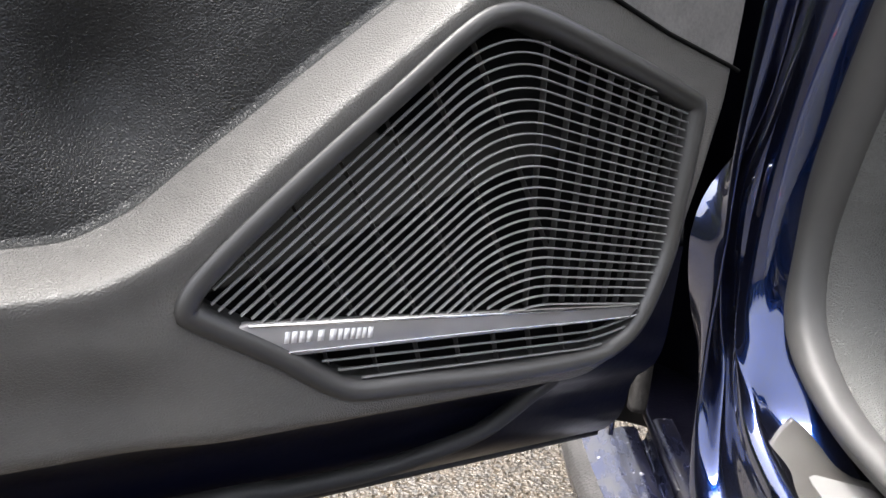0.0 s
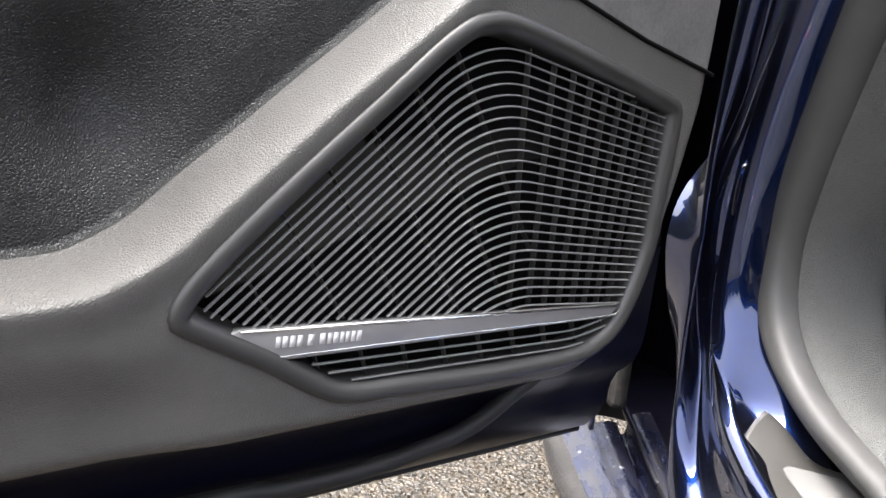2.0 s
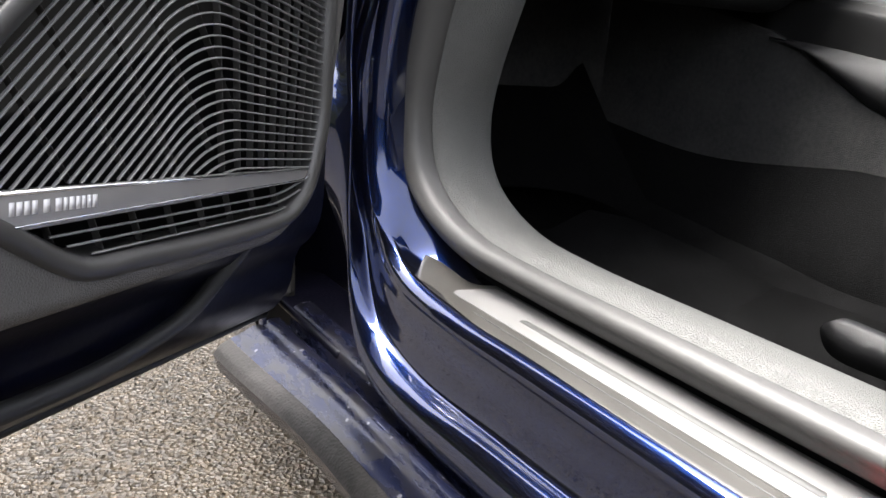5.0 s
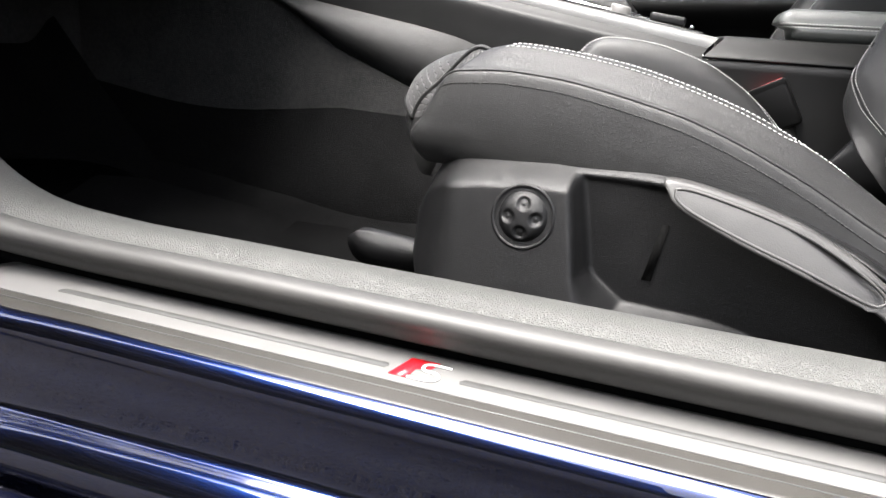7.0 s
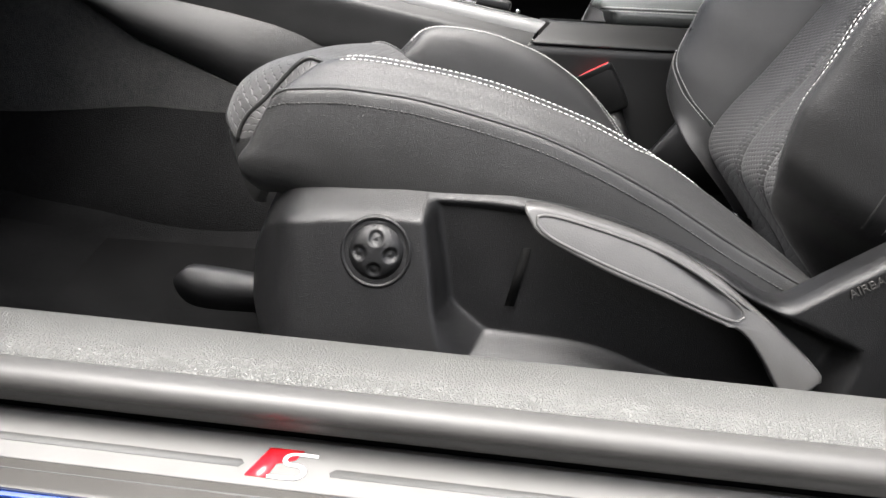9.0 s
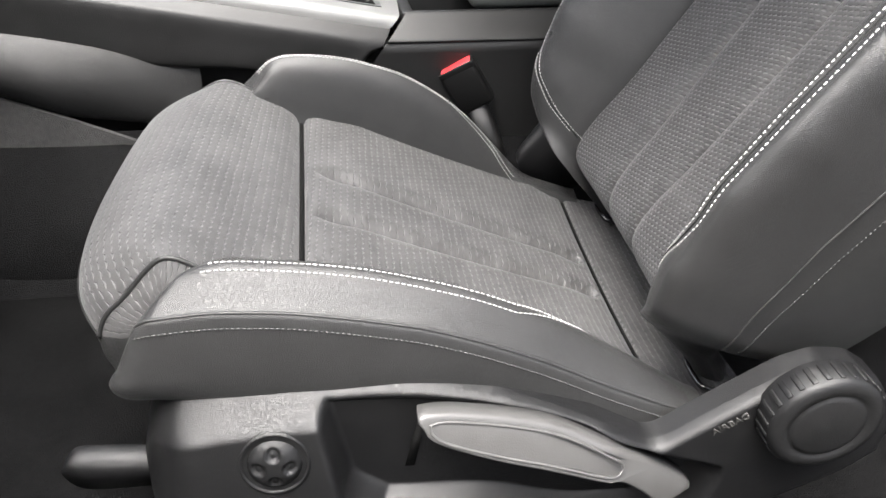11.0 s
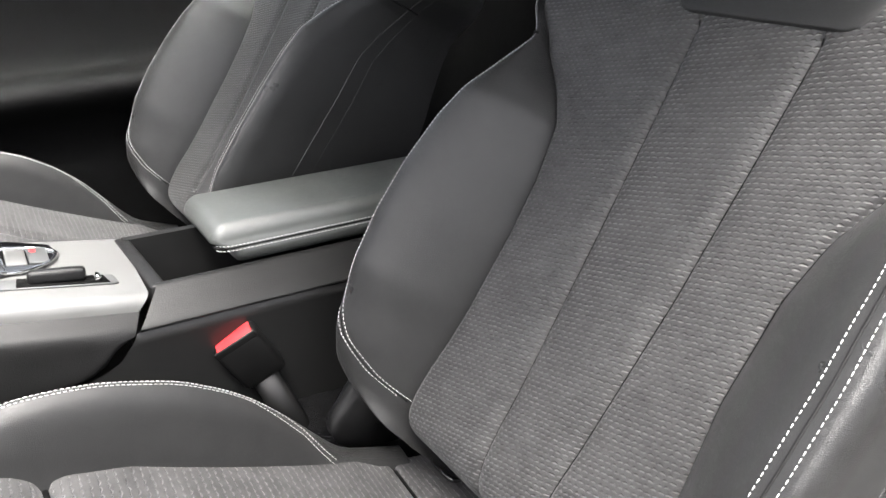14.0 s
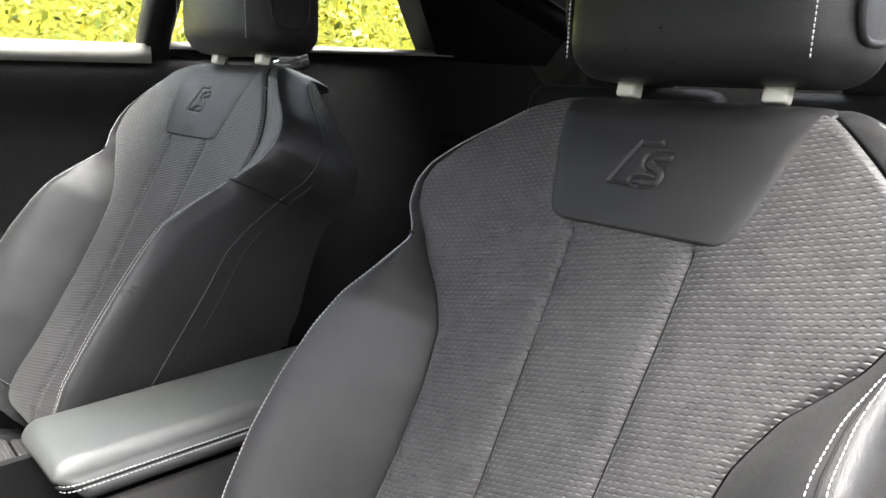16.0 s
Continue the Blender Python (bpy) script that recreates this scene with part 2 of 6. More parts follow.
def dirty_paint():
    """The same paint, low on the rocker, under a film of road grime with pale dried specks."""
    m = paint.copy()
    m.name = "grimy blue paint"
    t = m.node_tree
    b = t.nodes["Principled BSDF"]
    c = coords(t)
    streak = node(t, "Mapping", [("Vector", c)])
    streak.inputs["Scale"].default_value = (0.35, 1.0, 1.0)
    n = node(t, "TexNoise", [("Vector", streak.outputs[0])], Scale=70.0, Detail=8.0, Roughness=0.7)
    mask = ramp(t, n.outputs["Fac"], [(0.36, (0.7,)), (0.6, (1.0,))])
    grime = node(t, "Mix", [(0, mask.outputs[0]), (6, b.inputs["Base Color"].links[0].from_socket)])
    grime.data_type = "RGBA"
    grime.inputs[7].default_value = (0.0035, 0.0033, 0.006, 1)
    spots = node(t, "TexVoronoi", [("Vector", c)], Scale=85.0)
    size = node(t, "TexNoise", [("Vector", c)], Scale=30.0, Detail=3.0)
    limit = calc(t, "MULTIPLY", calc(t, "MAXIMUM", calc(t, "SUBTRACT", size.outputs["Fac"], 0.5), 0.0), 1.3)
    dot = calc(t, "LESS_THAN", spots.outputs["Distance"], limit)
    pale_dot = node(t, "Mix", [(0, calc(t, "MULTIPLY", dot, 0.7)), (6, grime.outputs[2])])
    pale_dot.data_type = "RGBA"
    pale_dot.inputs[7].default_value = (0.16, 0.16, 0.18, 1)
    t.links.new(pale_dot.outputs[2], b.inputs["Base Color"])
    b.inputs["Coat Weight"].default_value = 0.22
    b.inputs["Specular IOR Level"].default_value = 0.25
    t.links.new(ramp(t, n.outputs["Fac"], [(0.35, (0.12,)), (0.6, (0.4,))]).outputs[0], b.inputs["Coat Roughness"])
    t.links.new(ramp(t, n.outputs["Fac"], [(0.4, (0.6,)), (0.65, (0.05,))]).outputs[0], b.inputs["Metallic"])
    return m


paint = car_paint()
paint_dirty = dirty_paint()


def wet_asphalt():
    m, t, b = material("wet coarse asphalt")
    c = coords(t)
    stones = node(t, "TexVoronoi", [("Vector", c)], Scale=130.0)
    pits = node(t, "TexNoise", [("Vector", c)], Scale=60.0, Detail=8.0, Roughness=0.65)
    slow = node(t, "TexNoise", [("Vector", c)], Scale=1.6, Detail=5.0)
    mixc = node(t, "Mix", [(6, ramp(t, stones.outputs["Color"], [(0.1, (0.003, 0.0026, 0.0022)), (0.9, (0.046, 0.035, 0.023))]).outputs[0]),
                           (7, ramp(t, slow.outputs["Fac"], [(0.35, (0.010, 0.008, 0.006)), (0.65, (0.032, 0.025, 0.018))]).outputs[0])])
    mixc.data_type = "RGBA"
    mixc.inputs[0].default_value = 0.4
    t.links.new(mixc.outputs[2], b.inputs["Base Color"])
    t.links.new(ramp(t, pits.outputs["Fac"], [(0.35, (0.25,)), (0.65, (0.6,))]).outputs[0], b.inputs["Roughness"])
    b.inputs["Specular IOR Level"].default_value = 0.3
    bump(t, b, stones.outputs["Distance"], 1.0, 0.006)
    bump(t, b, pits.outputs["Fac"], 0.7, 0.004)
    return m


def leaf_green():
    m, t, b = material("autumn hedge leaves")
    info = node(t, "NewGeometry")
    r = ramp(t, info.outputs["Random Per Island"], [(0.0, (0.05, 0.08, 0.010)), (0.35, (0.18, 0.21, 0.016)), (0.7, (0.38, 0.36, 0.03)), (1.0, (0.52, 0.42, 0.04))])
    t.links.new(r.outputs[0], b.inputs["Base Color"])
    b.inputs["Roughness"].default_value = 0.5
    b.inputs["Transmission Weight"].default_value = 0.0
    return m


def clear_glass():
    m, t, b = material("window glass")
    b.inputs["Base Color"].default_value = (0.93, 0.96, 0.95, 1)
    b.inputs["Roughness"].default_value = 0.0
    b.inputs["Transmission Weight"].default_value = 1.0
    b.inputs["IOR"].default_value = 1.02
    return m


asphalt, leaves, glass = wet_asphalt(), leaf_green(), clear_glass()

# ---- building tools ----
def empty(name, at=(0, 0, 0), label="", category="", kind="", group=""):
    ob = new(name)
    ob.location = at
    return tagged(ob, label, category, group, kind)


def part(name, data, mat, parent=None, label="", smooth=True):
    """Links a mesh or bmesh as one object, under a thing or a part; its points are in the world's metres."""
    if isinstance(data, bmesh.types.BMesh):
        me = bpy.data.meshes.new(name)
        data.to_mesh(me)
        data.free()
    else:
        me = data
    me.materials.append(mat)
    if smooth:
        me.polygons.foreach_set("use_smooth", [True] * len(me.polygons))
    ob = new(name, me)
    if parent is not None:
        ob.parent = parent
        if parent.parent is None:
            ob.matrix_parent_inverse = Matrix.Translation(-parent.location)
    if label:
        ob["label"] = label
    return ob


def sheet(name, verts, faces, uv=None):
    me = bpy.data.meshes.new(name)
    me.from_pydata([tuple(map(float, v)) for v in verts], [], [tuple(map(int, f)) for f in faces])
    if uv is not None:
        layer = me.uv_layers.new(name="surface")
        loops = np.empty(len(me.loops), dtype=np.int32)
        me.loops.foreach_get("vertex_index", loops)
        layer.data.foreach_set("uv", np.asarray(uv, dtype=np.float32)[loops].ravel())
    me.update()
    return me


def grid(name, points, uv=None, keep=None, loop=False):
    """A sheet from an array (rows, columns, 3). keep: a mask of its faces. loop: the columns close."""
    p = np.asarray(points, float)
    n, m = p.shape[:2]
    i, j = np.meshgrid(np.arange(n - 1), np.arange(m if loop else m - 1), indexing="ij")
    k = (j + 1) % m
    f = np.stack([i * m + j, i * m + k, (i + 1) * m + k, (i + 1) * m + j], -1)
    f = f[keep] if keep is not None else f.reshape(-1, 4)
    used, f = np.unique(f, return_inverse=True)
    f = f.reshape(-1, 4)
    return sheet(name, p.reshape(-1, 3)[used], f, None if uv is None else np.asarray(uv).reshape(-1, 2)[used])


def curve(points, n, closed=False):
    """Catmull-Rom through the points, n steps in all, evenly spaced along its length."""
    p = np.asarray(points, float)
    p = np.vstack([p[-1], p, p[0], p[1]]) if closed else np.vstack([2 * p[0] - p[1], p, 2 * p[-1] - p[-2]])
    out = []
    for a, b, c, d in zip(p, p[1:], p[2:], p[3:]):
        t = np.linspace(0, 1, 24, endpoint=False)[:, None]
        out.append(0.5 * (2 * b + (c - a) * t + (2 * a - 5 * b + 4 * c - d) * t**2 + (3 * b - a - 3 * c + d) * t**3))
    out = np.vstack(out + [p[-2][None]])
    if closed:
        out[-1] = out[0]
    length = np.r_[0, np.cumsum(np.linalg.norm(np.diff(out, axis=0), axis=1))]
    at = np.linspace(0, length[-1], n, endpoint=not closed)
    return np.stack([np.interp(at, length, out[:, k]) for k in range(out.shape[1])], 1)


def smooth_table(xs, table, soft=0.03):
    """A smooth function through the pairs of the table, at xs."""
    t = np.asarray(table, float)
    fine = np.linspace(t[0, 0], t[-1, 0], 400)
    v = np.interp(fine, t[:, 0], t[:, 1])
    span = max(3, int(400 * soft)) | 1
    k = np.hanning(span + 2)[1:-1]
    v = np.convolve(np.pad(v, span // 2, mode="edge"), k / k.sum(), mode="valid")
    return np.interp(xs, fine, v)


def ease(x, lo, hi):
    t = np.clip((np.asarray(x, float) - lo) / (hi - lo), 0, 1)
    return t * t * (3 - 2 * t)


def bell(x, width):
    return np.exp(-((np.asarray(x, float) / width) ** 2))


def frames_of(path, closed, up):
    d = np.roll(path, -1, 0) - np.roll(path, 1, 0) if closed else np.gradient(path, axis=0)
    d /= np.linalg.norm(d, axis=1)[:, None]
    side = np.cross(d, np.asarray(up, float))
    side /= np.linalg.norm(side, axis=1)[:, None]
    return d, side, np.cross(side, d)


def sweep(name, path, profile, closed=False, up=(0, 0, 1), loop=True, caps=True):
    """A profile of (side, up) pairs carried along a path."""
    path = np.asarray(path, float)
    _, side, over = frames_of(path, closed, up)
    q = np.asarray(profile, float)
    p = path[:, None] + q[None, :, 0, None] * side[:, None] + q[None, :, 1, None] * over[:, None]
    if closed:
        p = np.concatenate([p, p[:1]])
    me = grid(name, p, loop=loop)
    if caps and loop and not closed:
        bm = bmesh.new()
        bm.from_mesh(me)
        bmesh.ops.holes_fill(bm, edges=[e for e in bm.edges if e.is_boundary], sides=0)
        bmesh.ops.recalc_face_normals(bm, faces=bm.faces)
        bm.to_mesh(me)
        bm.free()
    return me


def ring(rx, ry, n=12, power=2.0):
    a = np.linspace(0, 2 * math.pi, n, endpoint=False)
    c, s = np.cos(a), np.sin(a)
    return np.stack([rx * np.sign(c) * np.abs(c) ** (2 / power), ry * np.sign(s) * np.abs(s) ** (2 / power)], 1)


def tube(name, path, r, n=10, up=(0, 0, 1), closed=False):
    return sweep(name, path, ring(r, r, n), closed=closed, up=up)


def box(size, at=(0, 0, 0), turn=(0, 0, 0), round_by=0.0, steps=3):
    """A box with rounded edges, as a bmesh."""
    bm = bmesh.new()
    bmesh.ops.create_cube(bm, size=1)
    bmesh.ops.scale(bm, vec=size, verts=bm.verts)
    if round_by:
        bmesh.ops.bevel(bm, geom=bm.edges, offset=round_by, segments=steps, profile=0.5, affect="EDGES")
    bmesh.ops.transform(bm, matrix=pose(*at, *turn), verts=bm.verts)
    return bm


def plate(outline, place, thick, round_by=0.0, steps=2):
    """A flat outline of (a, b) pairs given thickness: place(a, b, h) puts it in the world."""
    bm = bmesh.new()
    low = [bm.verts.new(place(a, b, 0)) for a, b in outline]
    top = [bm.verts.new(place(a, b, thick)) for a, b in outline]
    n = len(low)
    face = bm.faces.new(top)
    bm.faces.new(low[::-1])
    for i in range(n):
        bm.faces.new((low[i], low[(i + 1) % n], top[(i + 1) % n], top[i]))
    bmesh.ops.recalc_face_normals(bm, faces=bm.faces)
    if round_by:
        bmesh.ops.bevel(bm, geom=list(face.edges), offset=round_by, segments=steps, profile=0.5, affect="EDGES")
    return bm


def lathe(profile, place, n=40):
    """Turns (radius, height) pairs about an axis: place(a, b, h) puts it in the world."""
    a = np.linspace(0, 2 * math.pi, n, endpoint=False)
    return [[place(r * math.cos(t), r * math.sin(t), h) for t in a] for r, h in profile]


def stitches(name, path, normals, mat, parent, pitch=0.0048, long=0.0031, wide=0.00052, high=0.0004):
    """A row of short raised threads along a path on a surface."""
    path, normals = np.asarray(path, float), np.asarray(normals, float)
    length = np.r_[0, np.cumsum(np.linalg.norm(np.diff(path, axis=0), axis=1))]
    verts, faces = [], []
    for at in np.arange(pitch, length[-1] - pitch, pitch):
        a, b = (np.array([np.interp(v, length, path[:, k]) for k in range(3)]) for v in (at, at + long))
        nn = np.array([np.interp(at, length, normals[:, k]) for k in range(3)])
        d = (b - a) / np.linalg.norm(b - a)
        nn = nn / np.linalg.norm(nn)
        s = np.cross(d, nn)
        k = len(verts)
        for end in (a, b):
            for u, h in ((-1, -0.3), (-0.6, 1), (0.6, 1), (1, -0.3)):
                verts.append(end + s * u * wide / 2 + nn * h * high)
        faces += [(k, k + 4, k + 5, k + 1), (k + 1, k + 5, k + 6, k + 2), (k + 2, k + 6, k + 7, k + 3), (k, k + 1, k + 2, k + 3), (k + 4, k + 7, k + 6, k + 5)]
    return part(name, sheet(name, verts, faces), mat, parent)


def inside(points, polygon):
    """Which of the points (n, 2) lie within the polygon."""
    p, q = np.asarray(points, float), np.asarray(polygon, float)
    res = np.zeros(len(p), bool)
    for (xa, ya), (xb, yb) in zip(q, np.roll(q, -1, 0)):
        if ya != yb:
            res ^= ((ya > p[:, 1]) != (yb > p[:, 1])) & (p[:, 0] < (xb - xa) * (p[:, 1] - ya) / (yb - ya) + xa)
    return res


def distance_to(points, line, closed=True):
    p, q = np.asarray(points, float), np.asarray(line, float)
    best = np.full(len(p), 9.0)
    ends = np.roll(q, -1, 0) if closed else q[1:]
    for a, b in zip(q, ends):
        ab = b - a
        t = np.clip(((p - a) @ ab) / max(ab @ ab, 1e-12), 0, 1)
        best = np.minimum(best, np.linalg.norm(p - a - t[:, None] * ab, axis=1))
    return best

# ---- ground ----
def ground_sheet():
    edge = 60.0
    inner = np.linspace(-2.5, 2.5, 2)
    xs = np.r_[-edge, inner, edge]
    p = np.stack(np.meshgrid(xs, xs, indexing="ij") + [np.zeros((4, 4))], -1)
    return part("ground", grid("ground", p), asphalt)


tagged(ground_sheet(), "wet coarse brown-grey asphalt under the car", "ground", kind="structure")


def loose_stones():
    """Aggregate standing out of the asphalt beside the sill and under the door."""
    rng = np.random.default_rng(3)
    verts, faces = [], []
    shape = np.array([(1, 0, 0), (-1, 0, 0), (0, 1, 0), (0, -1, 0), (0, 0, 1)], float)
    tris = ((0, 2, 4), (2, 1, 4), (1, 3, 4), (3, 0, 4))
    for _ in range(26000):
        x, y = rng.uniform(-1.9, 0.15), rng.uniform(-1.5, 0.15)
        r = rng.uniform(0.002, 0.0055)
        a = rng.uniform(0, 6.28)
        c, s = math.cos(a), math.sin(a)
        k = len(verts)
        for v in shape * (r * rng.uniform(0.8, 1.5), r, r * rng.uniform(0.35, 0.8)):
            verts.append((x + v[0] * c - v[1] * s, y + v[0] * s + v[1] * c, v[2]))
        faces += [tuple(k + i for i in t) for t in tris]
    return part("asphalt_aggregate", sheet("asphalt_aggregate", verts, faces), asphalt, smooth=False)


tagged(loose_stones(), "wet brown and grey stones standing out of the asphalt", "gravel", kind="stuff")

# ---- car body: the door opening ----
car_body = empty("coupe", (0.3, 0.8, 0), "deep blue metallic coupe body with an open door aperture", "car body")

# Line of the door opening, seen from the side (x, z): sill, rounded front corner, windscreen pillar.
OPENING = curve([(1.02, 0.425), (0.6, 0.425), (0.2, 0.425), (-0.15, 0.425), (-0.29, 0.426), (-0.375, 0.440), (-0.437, 0.480), (-0.459, 0.54),
                 (-0.450, 0.61), (-0.423, 0.69), (-0.378, 0.79), (-0.30, 0.92), (-0.18, 1.09), (-0.02, 1.27)], 260)
_d = np.gradient(OPENING, axis=0)
_d /= np.linalg.norm(_d, axis=1)[:, None]
OUTWARD = np.stack([-_d[:, 1], _d[:, 0]], 1)
DEPTH_TURN = np.maximum(ease(-OPENING[:, 0], 0.26, 0.46), ease(OPENING[:, 1], 0.50, 0.54))
WIDTH_TURN = ease(OPENING[:, 1], 0.47, 0.68)


def round_opening(name, sill, pillar, mat, parent, label="", lo=0, hi=None, loop=False, steps=4, turn=WIDTH_TURN):
    """A section of (outward, y) pairs carried round the opening, passing from one section to the other at the corner."""
    a, b = curve(sill, len(sill) * steps), curve(pillar, len(sill) * steps)
    w = np.stack([turn[lo:hi], DEPTH_TURN[lo:hi]], 1)[:, None]
    q = a[None] * (1 - w) + b[None] * w
    xz = OPENING[lo:hi, None] + q[..., :1] * OUTWARD[lo:hi, None]
    lean = 0.36 * ease(OPENING[lo:hi, 1], 0.78, 1.30)[:, None]
    p = np.stack([xz[..., 0], q[..., 1] + lean, xz[..., 1]], -1)
    return part(name, grid(name, p, loop=loop), mat, parent, label)


def stations(points, steps=14):
    """Catmull-Rom through control points, with the same number of steps between each pair."""
    p = np.asarray(points, float)
    p = np.vstack([2 * p[0] - p[1], p, 2 * p[-1] - p[-2]])
    t = np.linspace(0, 1, steps, endpoint=False)[:, None]
    out = [0.5 * (2 * b + (c - a) * t + (2 * a - 5 * b + 4 * c - d) * t**2 + (3 * b - a - 3 * c + d) * t**3) for a, b, c, d in zip(p, p[1:], p[2:], p[3:])]
    return np.vstack(out + [p[-2][None]])


def painted_frame():
    """Painted surround of the opening: from the seal over a rolled bead and a flat band to a proud outer lip."""
    seal = stations([(1.02, 0.028, 0.397), (0.5, 0.028, 0.397), (0.0, 0.028, 0.397), (-0.2, 0.028, 0.397), (-0.32, 0.026, 0.398), (-0.390, 0.014, 0.419), (-0.430, -0.004, 0.466),
                     (-0.451, -0.014, 0.515), (-0.451, -0.018, 0.60), (-0.422, -0.018, 0.695), (-0.358, -0.009, 0.845), (-0.23, -0.02, 1.05), (-0.04, -0.02, 1.28)])
    bead = stations([(1.02, -0.050, 0.3965), (0.5, -0.050, 0.3965), (0.0, -0.050, 0.3965), (-0.2, -0.050, 0.3975), (-0.31, -0.0495, 0.3985), (-0.40, -0.050, 0.411), (-0.442, -0.050, 0.452),
                     (-0.461, -0.050, 0.505), (-0.462, -0.050, 0.595), (-0.435, -0.050, 0.69), (-0.372, -0.050, 0.845), (-0.235, -0.050, 1.06), (-0.05, -0.050, 1.30)])
    lip = stations([(1.02, -0.078, 0.312), (0.5, -0.078, 0.312), (0.0, -0.078, 0.312), (-0.2, -0.078, 0.308), (-0.335, -0.076, 0.304), (-0.408, -0.073, 0.319), (-0.446, -0.070, 0.365),
                    (-0.459, -0.068, 0.44), (-0.463, -0.068, 0.53), (-0.474, -0.070, 0.63), (-0.450, -0.070, 0.81), (-0.345, -0.070, 1.08), (-0.14, -0.070, 1.33)])
    tangent = np.gradient(bead, axis=0)
    tangent /= np.linalg.norm(tangent, axis=1)[:, None]
    along = lip - bead
    width = np.linalg.norm(along, axis=1)[:, None]
    along = along / width
    out = np.cross(tangent, along)
    out /= np.linalg.norm(out, axis=1)[:, None]
    k = np.clip(width / 0.075, 0.25, 1.0)
    inner = seal - bead
    # it dips under the sill cover
    sunk = (1 - ease(bead[:, 2], 0.42, 0.46))[:, None]
    rows = [seal + (0, 0.022, 0), seal, bead + inner * 0.55 - (0, 0, 0.007) * sunk, bead + inner * 0.28 - (0, 0, 0.003) * sunk + out * 0.001 * (1 - sunk), bead]
    # along the sill the rim is a full round, a finger thick
    inward = inner / np.linalg.norm(inner, axis=1)[:, None]
    down = np.cross(tangent, inward)
    down *= np.sign((down * along).sum(1))[:, None]
    rows.pop()
    # on the pillar the flank between rim and seal is rounded
    swell = np.cross(tangent, inward)
    swell *= np.sign(swell @ np.array([1.0, -0.3, 0.3]))[:, None] * (1 - sunk)
    rows[2], rows[3] = rows[2] + swell * 0.0042, rows[3] + swell * 0.0034
    for a in (0, 22, 45, 68, 90):
        a = radians(a)
        rows.append(bead + sunk * (inward * 0.012 * (1 - math.sin(a)) + down * 0.013 * (1 - math.cos(a))))
    for near, far in (((0.016, -0.0058), (0.006, -0.0009)), ((0.020, -0.0072), (0.014, -0.0024)), ((0.024, -0.0086), (0.021, -0.0048)), ((0.029, -0.0100), (0.027, -0.0072))):
        u, v = (np.array([b]) + (a - b) * sunk for a, b in zip(near, far))
        rows.append(bead + along * u * k + out * v * k)
    for f, v in ((0.44, 0.0122), (0.56, 0.0150)):
        rows.append(bead + along * width * f - out * v * k)
    for u, v in ((0.032, -0.0166), (0.026, -0.0150), (0.019, -0.0058), (0.010, -0.0006), (0.0, 0.0)):
        rows.append(lip - along * u * k + out * v * k)
    for u, v in ((0.009, -0.0022), (0.017, -0.009), (0.019, -0.020), (0.018, -0.042)):
        tuck = 1 - 0.75 * ease(lip[:, 2], 0.44, 0.54)[:, None]
        rows.append(lip + along * u * tuck + out * v)
    p = np.stack(rows, 1)
    p[..., 1] += 0.36 * ease(p[..., 2], 0.78, 1.30)
    p = np.stack([stations(row, 5) for row in p])
    return part("painted_frame", grid("painted_frame", p), paint, car_body, "glossy deep blue painted door frame with a raised rim")


painted_frame()


def rocker():
    """The straight outer sill below the opening, with its grimy step and pale edge strip."""
    xs = np.linspace(-0.612, 1.05, 120)
    upper = curve([(-0.040, 0.297), (-0.061, 0.291), (-0.066, 0.268), (-0.072, 0.268), (-0.0765, 0.280), (-0.0865, 0.2815), (-0.0935, 0.2780), (-0.1010, 0.2755), (-0.109, 0.2692), (-0.1185, 0.2645)], 60)
    strip = curve([(-0.1188, 0.2644), (-0.124, 0.2612), (-0.130, 0.2565), (-0.1355, 0.2485)], 12)
    lower = curve([(-0.135, 0.248), (-0.1345, 0.238), (-0.128, 0.226), (-0.115, 0.212), (-0.08, 0.197), (0.05, 0.19), (0.3, 0.19)], 26)
    for name, q, mat, label in (("rocker_step", upper, paint_dirty, "grimy blue painted sill step"), ("edge_strip", strip, dark_metal, "pale worn edge strip with dirt"), ("rocker_underside", lower, paint_dirty, "grimy blue rocker edge")):
        rows = []
        for x in xs:
            # the edge flares out towards the front wheel
            flare = 0.024 * float(ease(-x, 0.36, 0.64)) * ease(-q[:, 0], 0.070, 0.134)
            rows.append(np.stack([np.full(len(q), x), q[:, 0] - flare, q[:, 1]], 1))
        part(name, grid(name, np.stack(rows)), mat, car_body, label)


rocker()
round_opening("door_seal",
              [(0.020, 0.031), (0.0135, 0.0175), (0.0045, 0.0125), (-0.005, 0.0035), (-0.0135, 0.008), (-0.0135, 0.022), (-0.004, 0.030), (0.010, 0.034)],
              [(0.021, 0.012), (0.018, -0.006), (0.007, -0.016), (-0.006, -0.015), (-0.016, -0.006), (-0.018, 0.010), (-0.008, 0.020), (0.010, 0.020)],
              seal_rubber, car_body, "thick matt dark rubber door seal")
# black strip laid in the seal's gap to paint its shadow
round_opening("seal_gap", [(0.012, 0.030), (0.022, 0.0335), (0.030, 0.034), (0.034, 0.034)], [(0.012, 0.020), (0.022, 0.012), (0.026, 0.012), (0.028, 0.014)], deep_black, car_body)


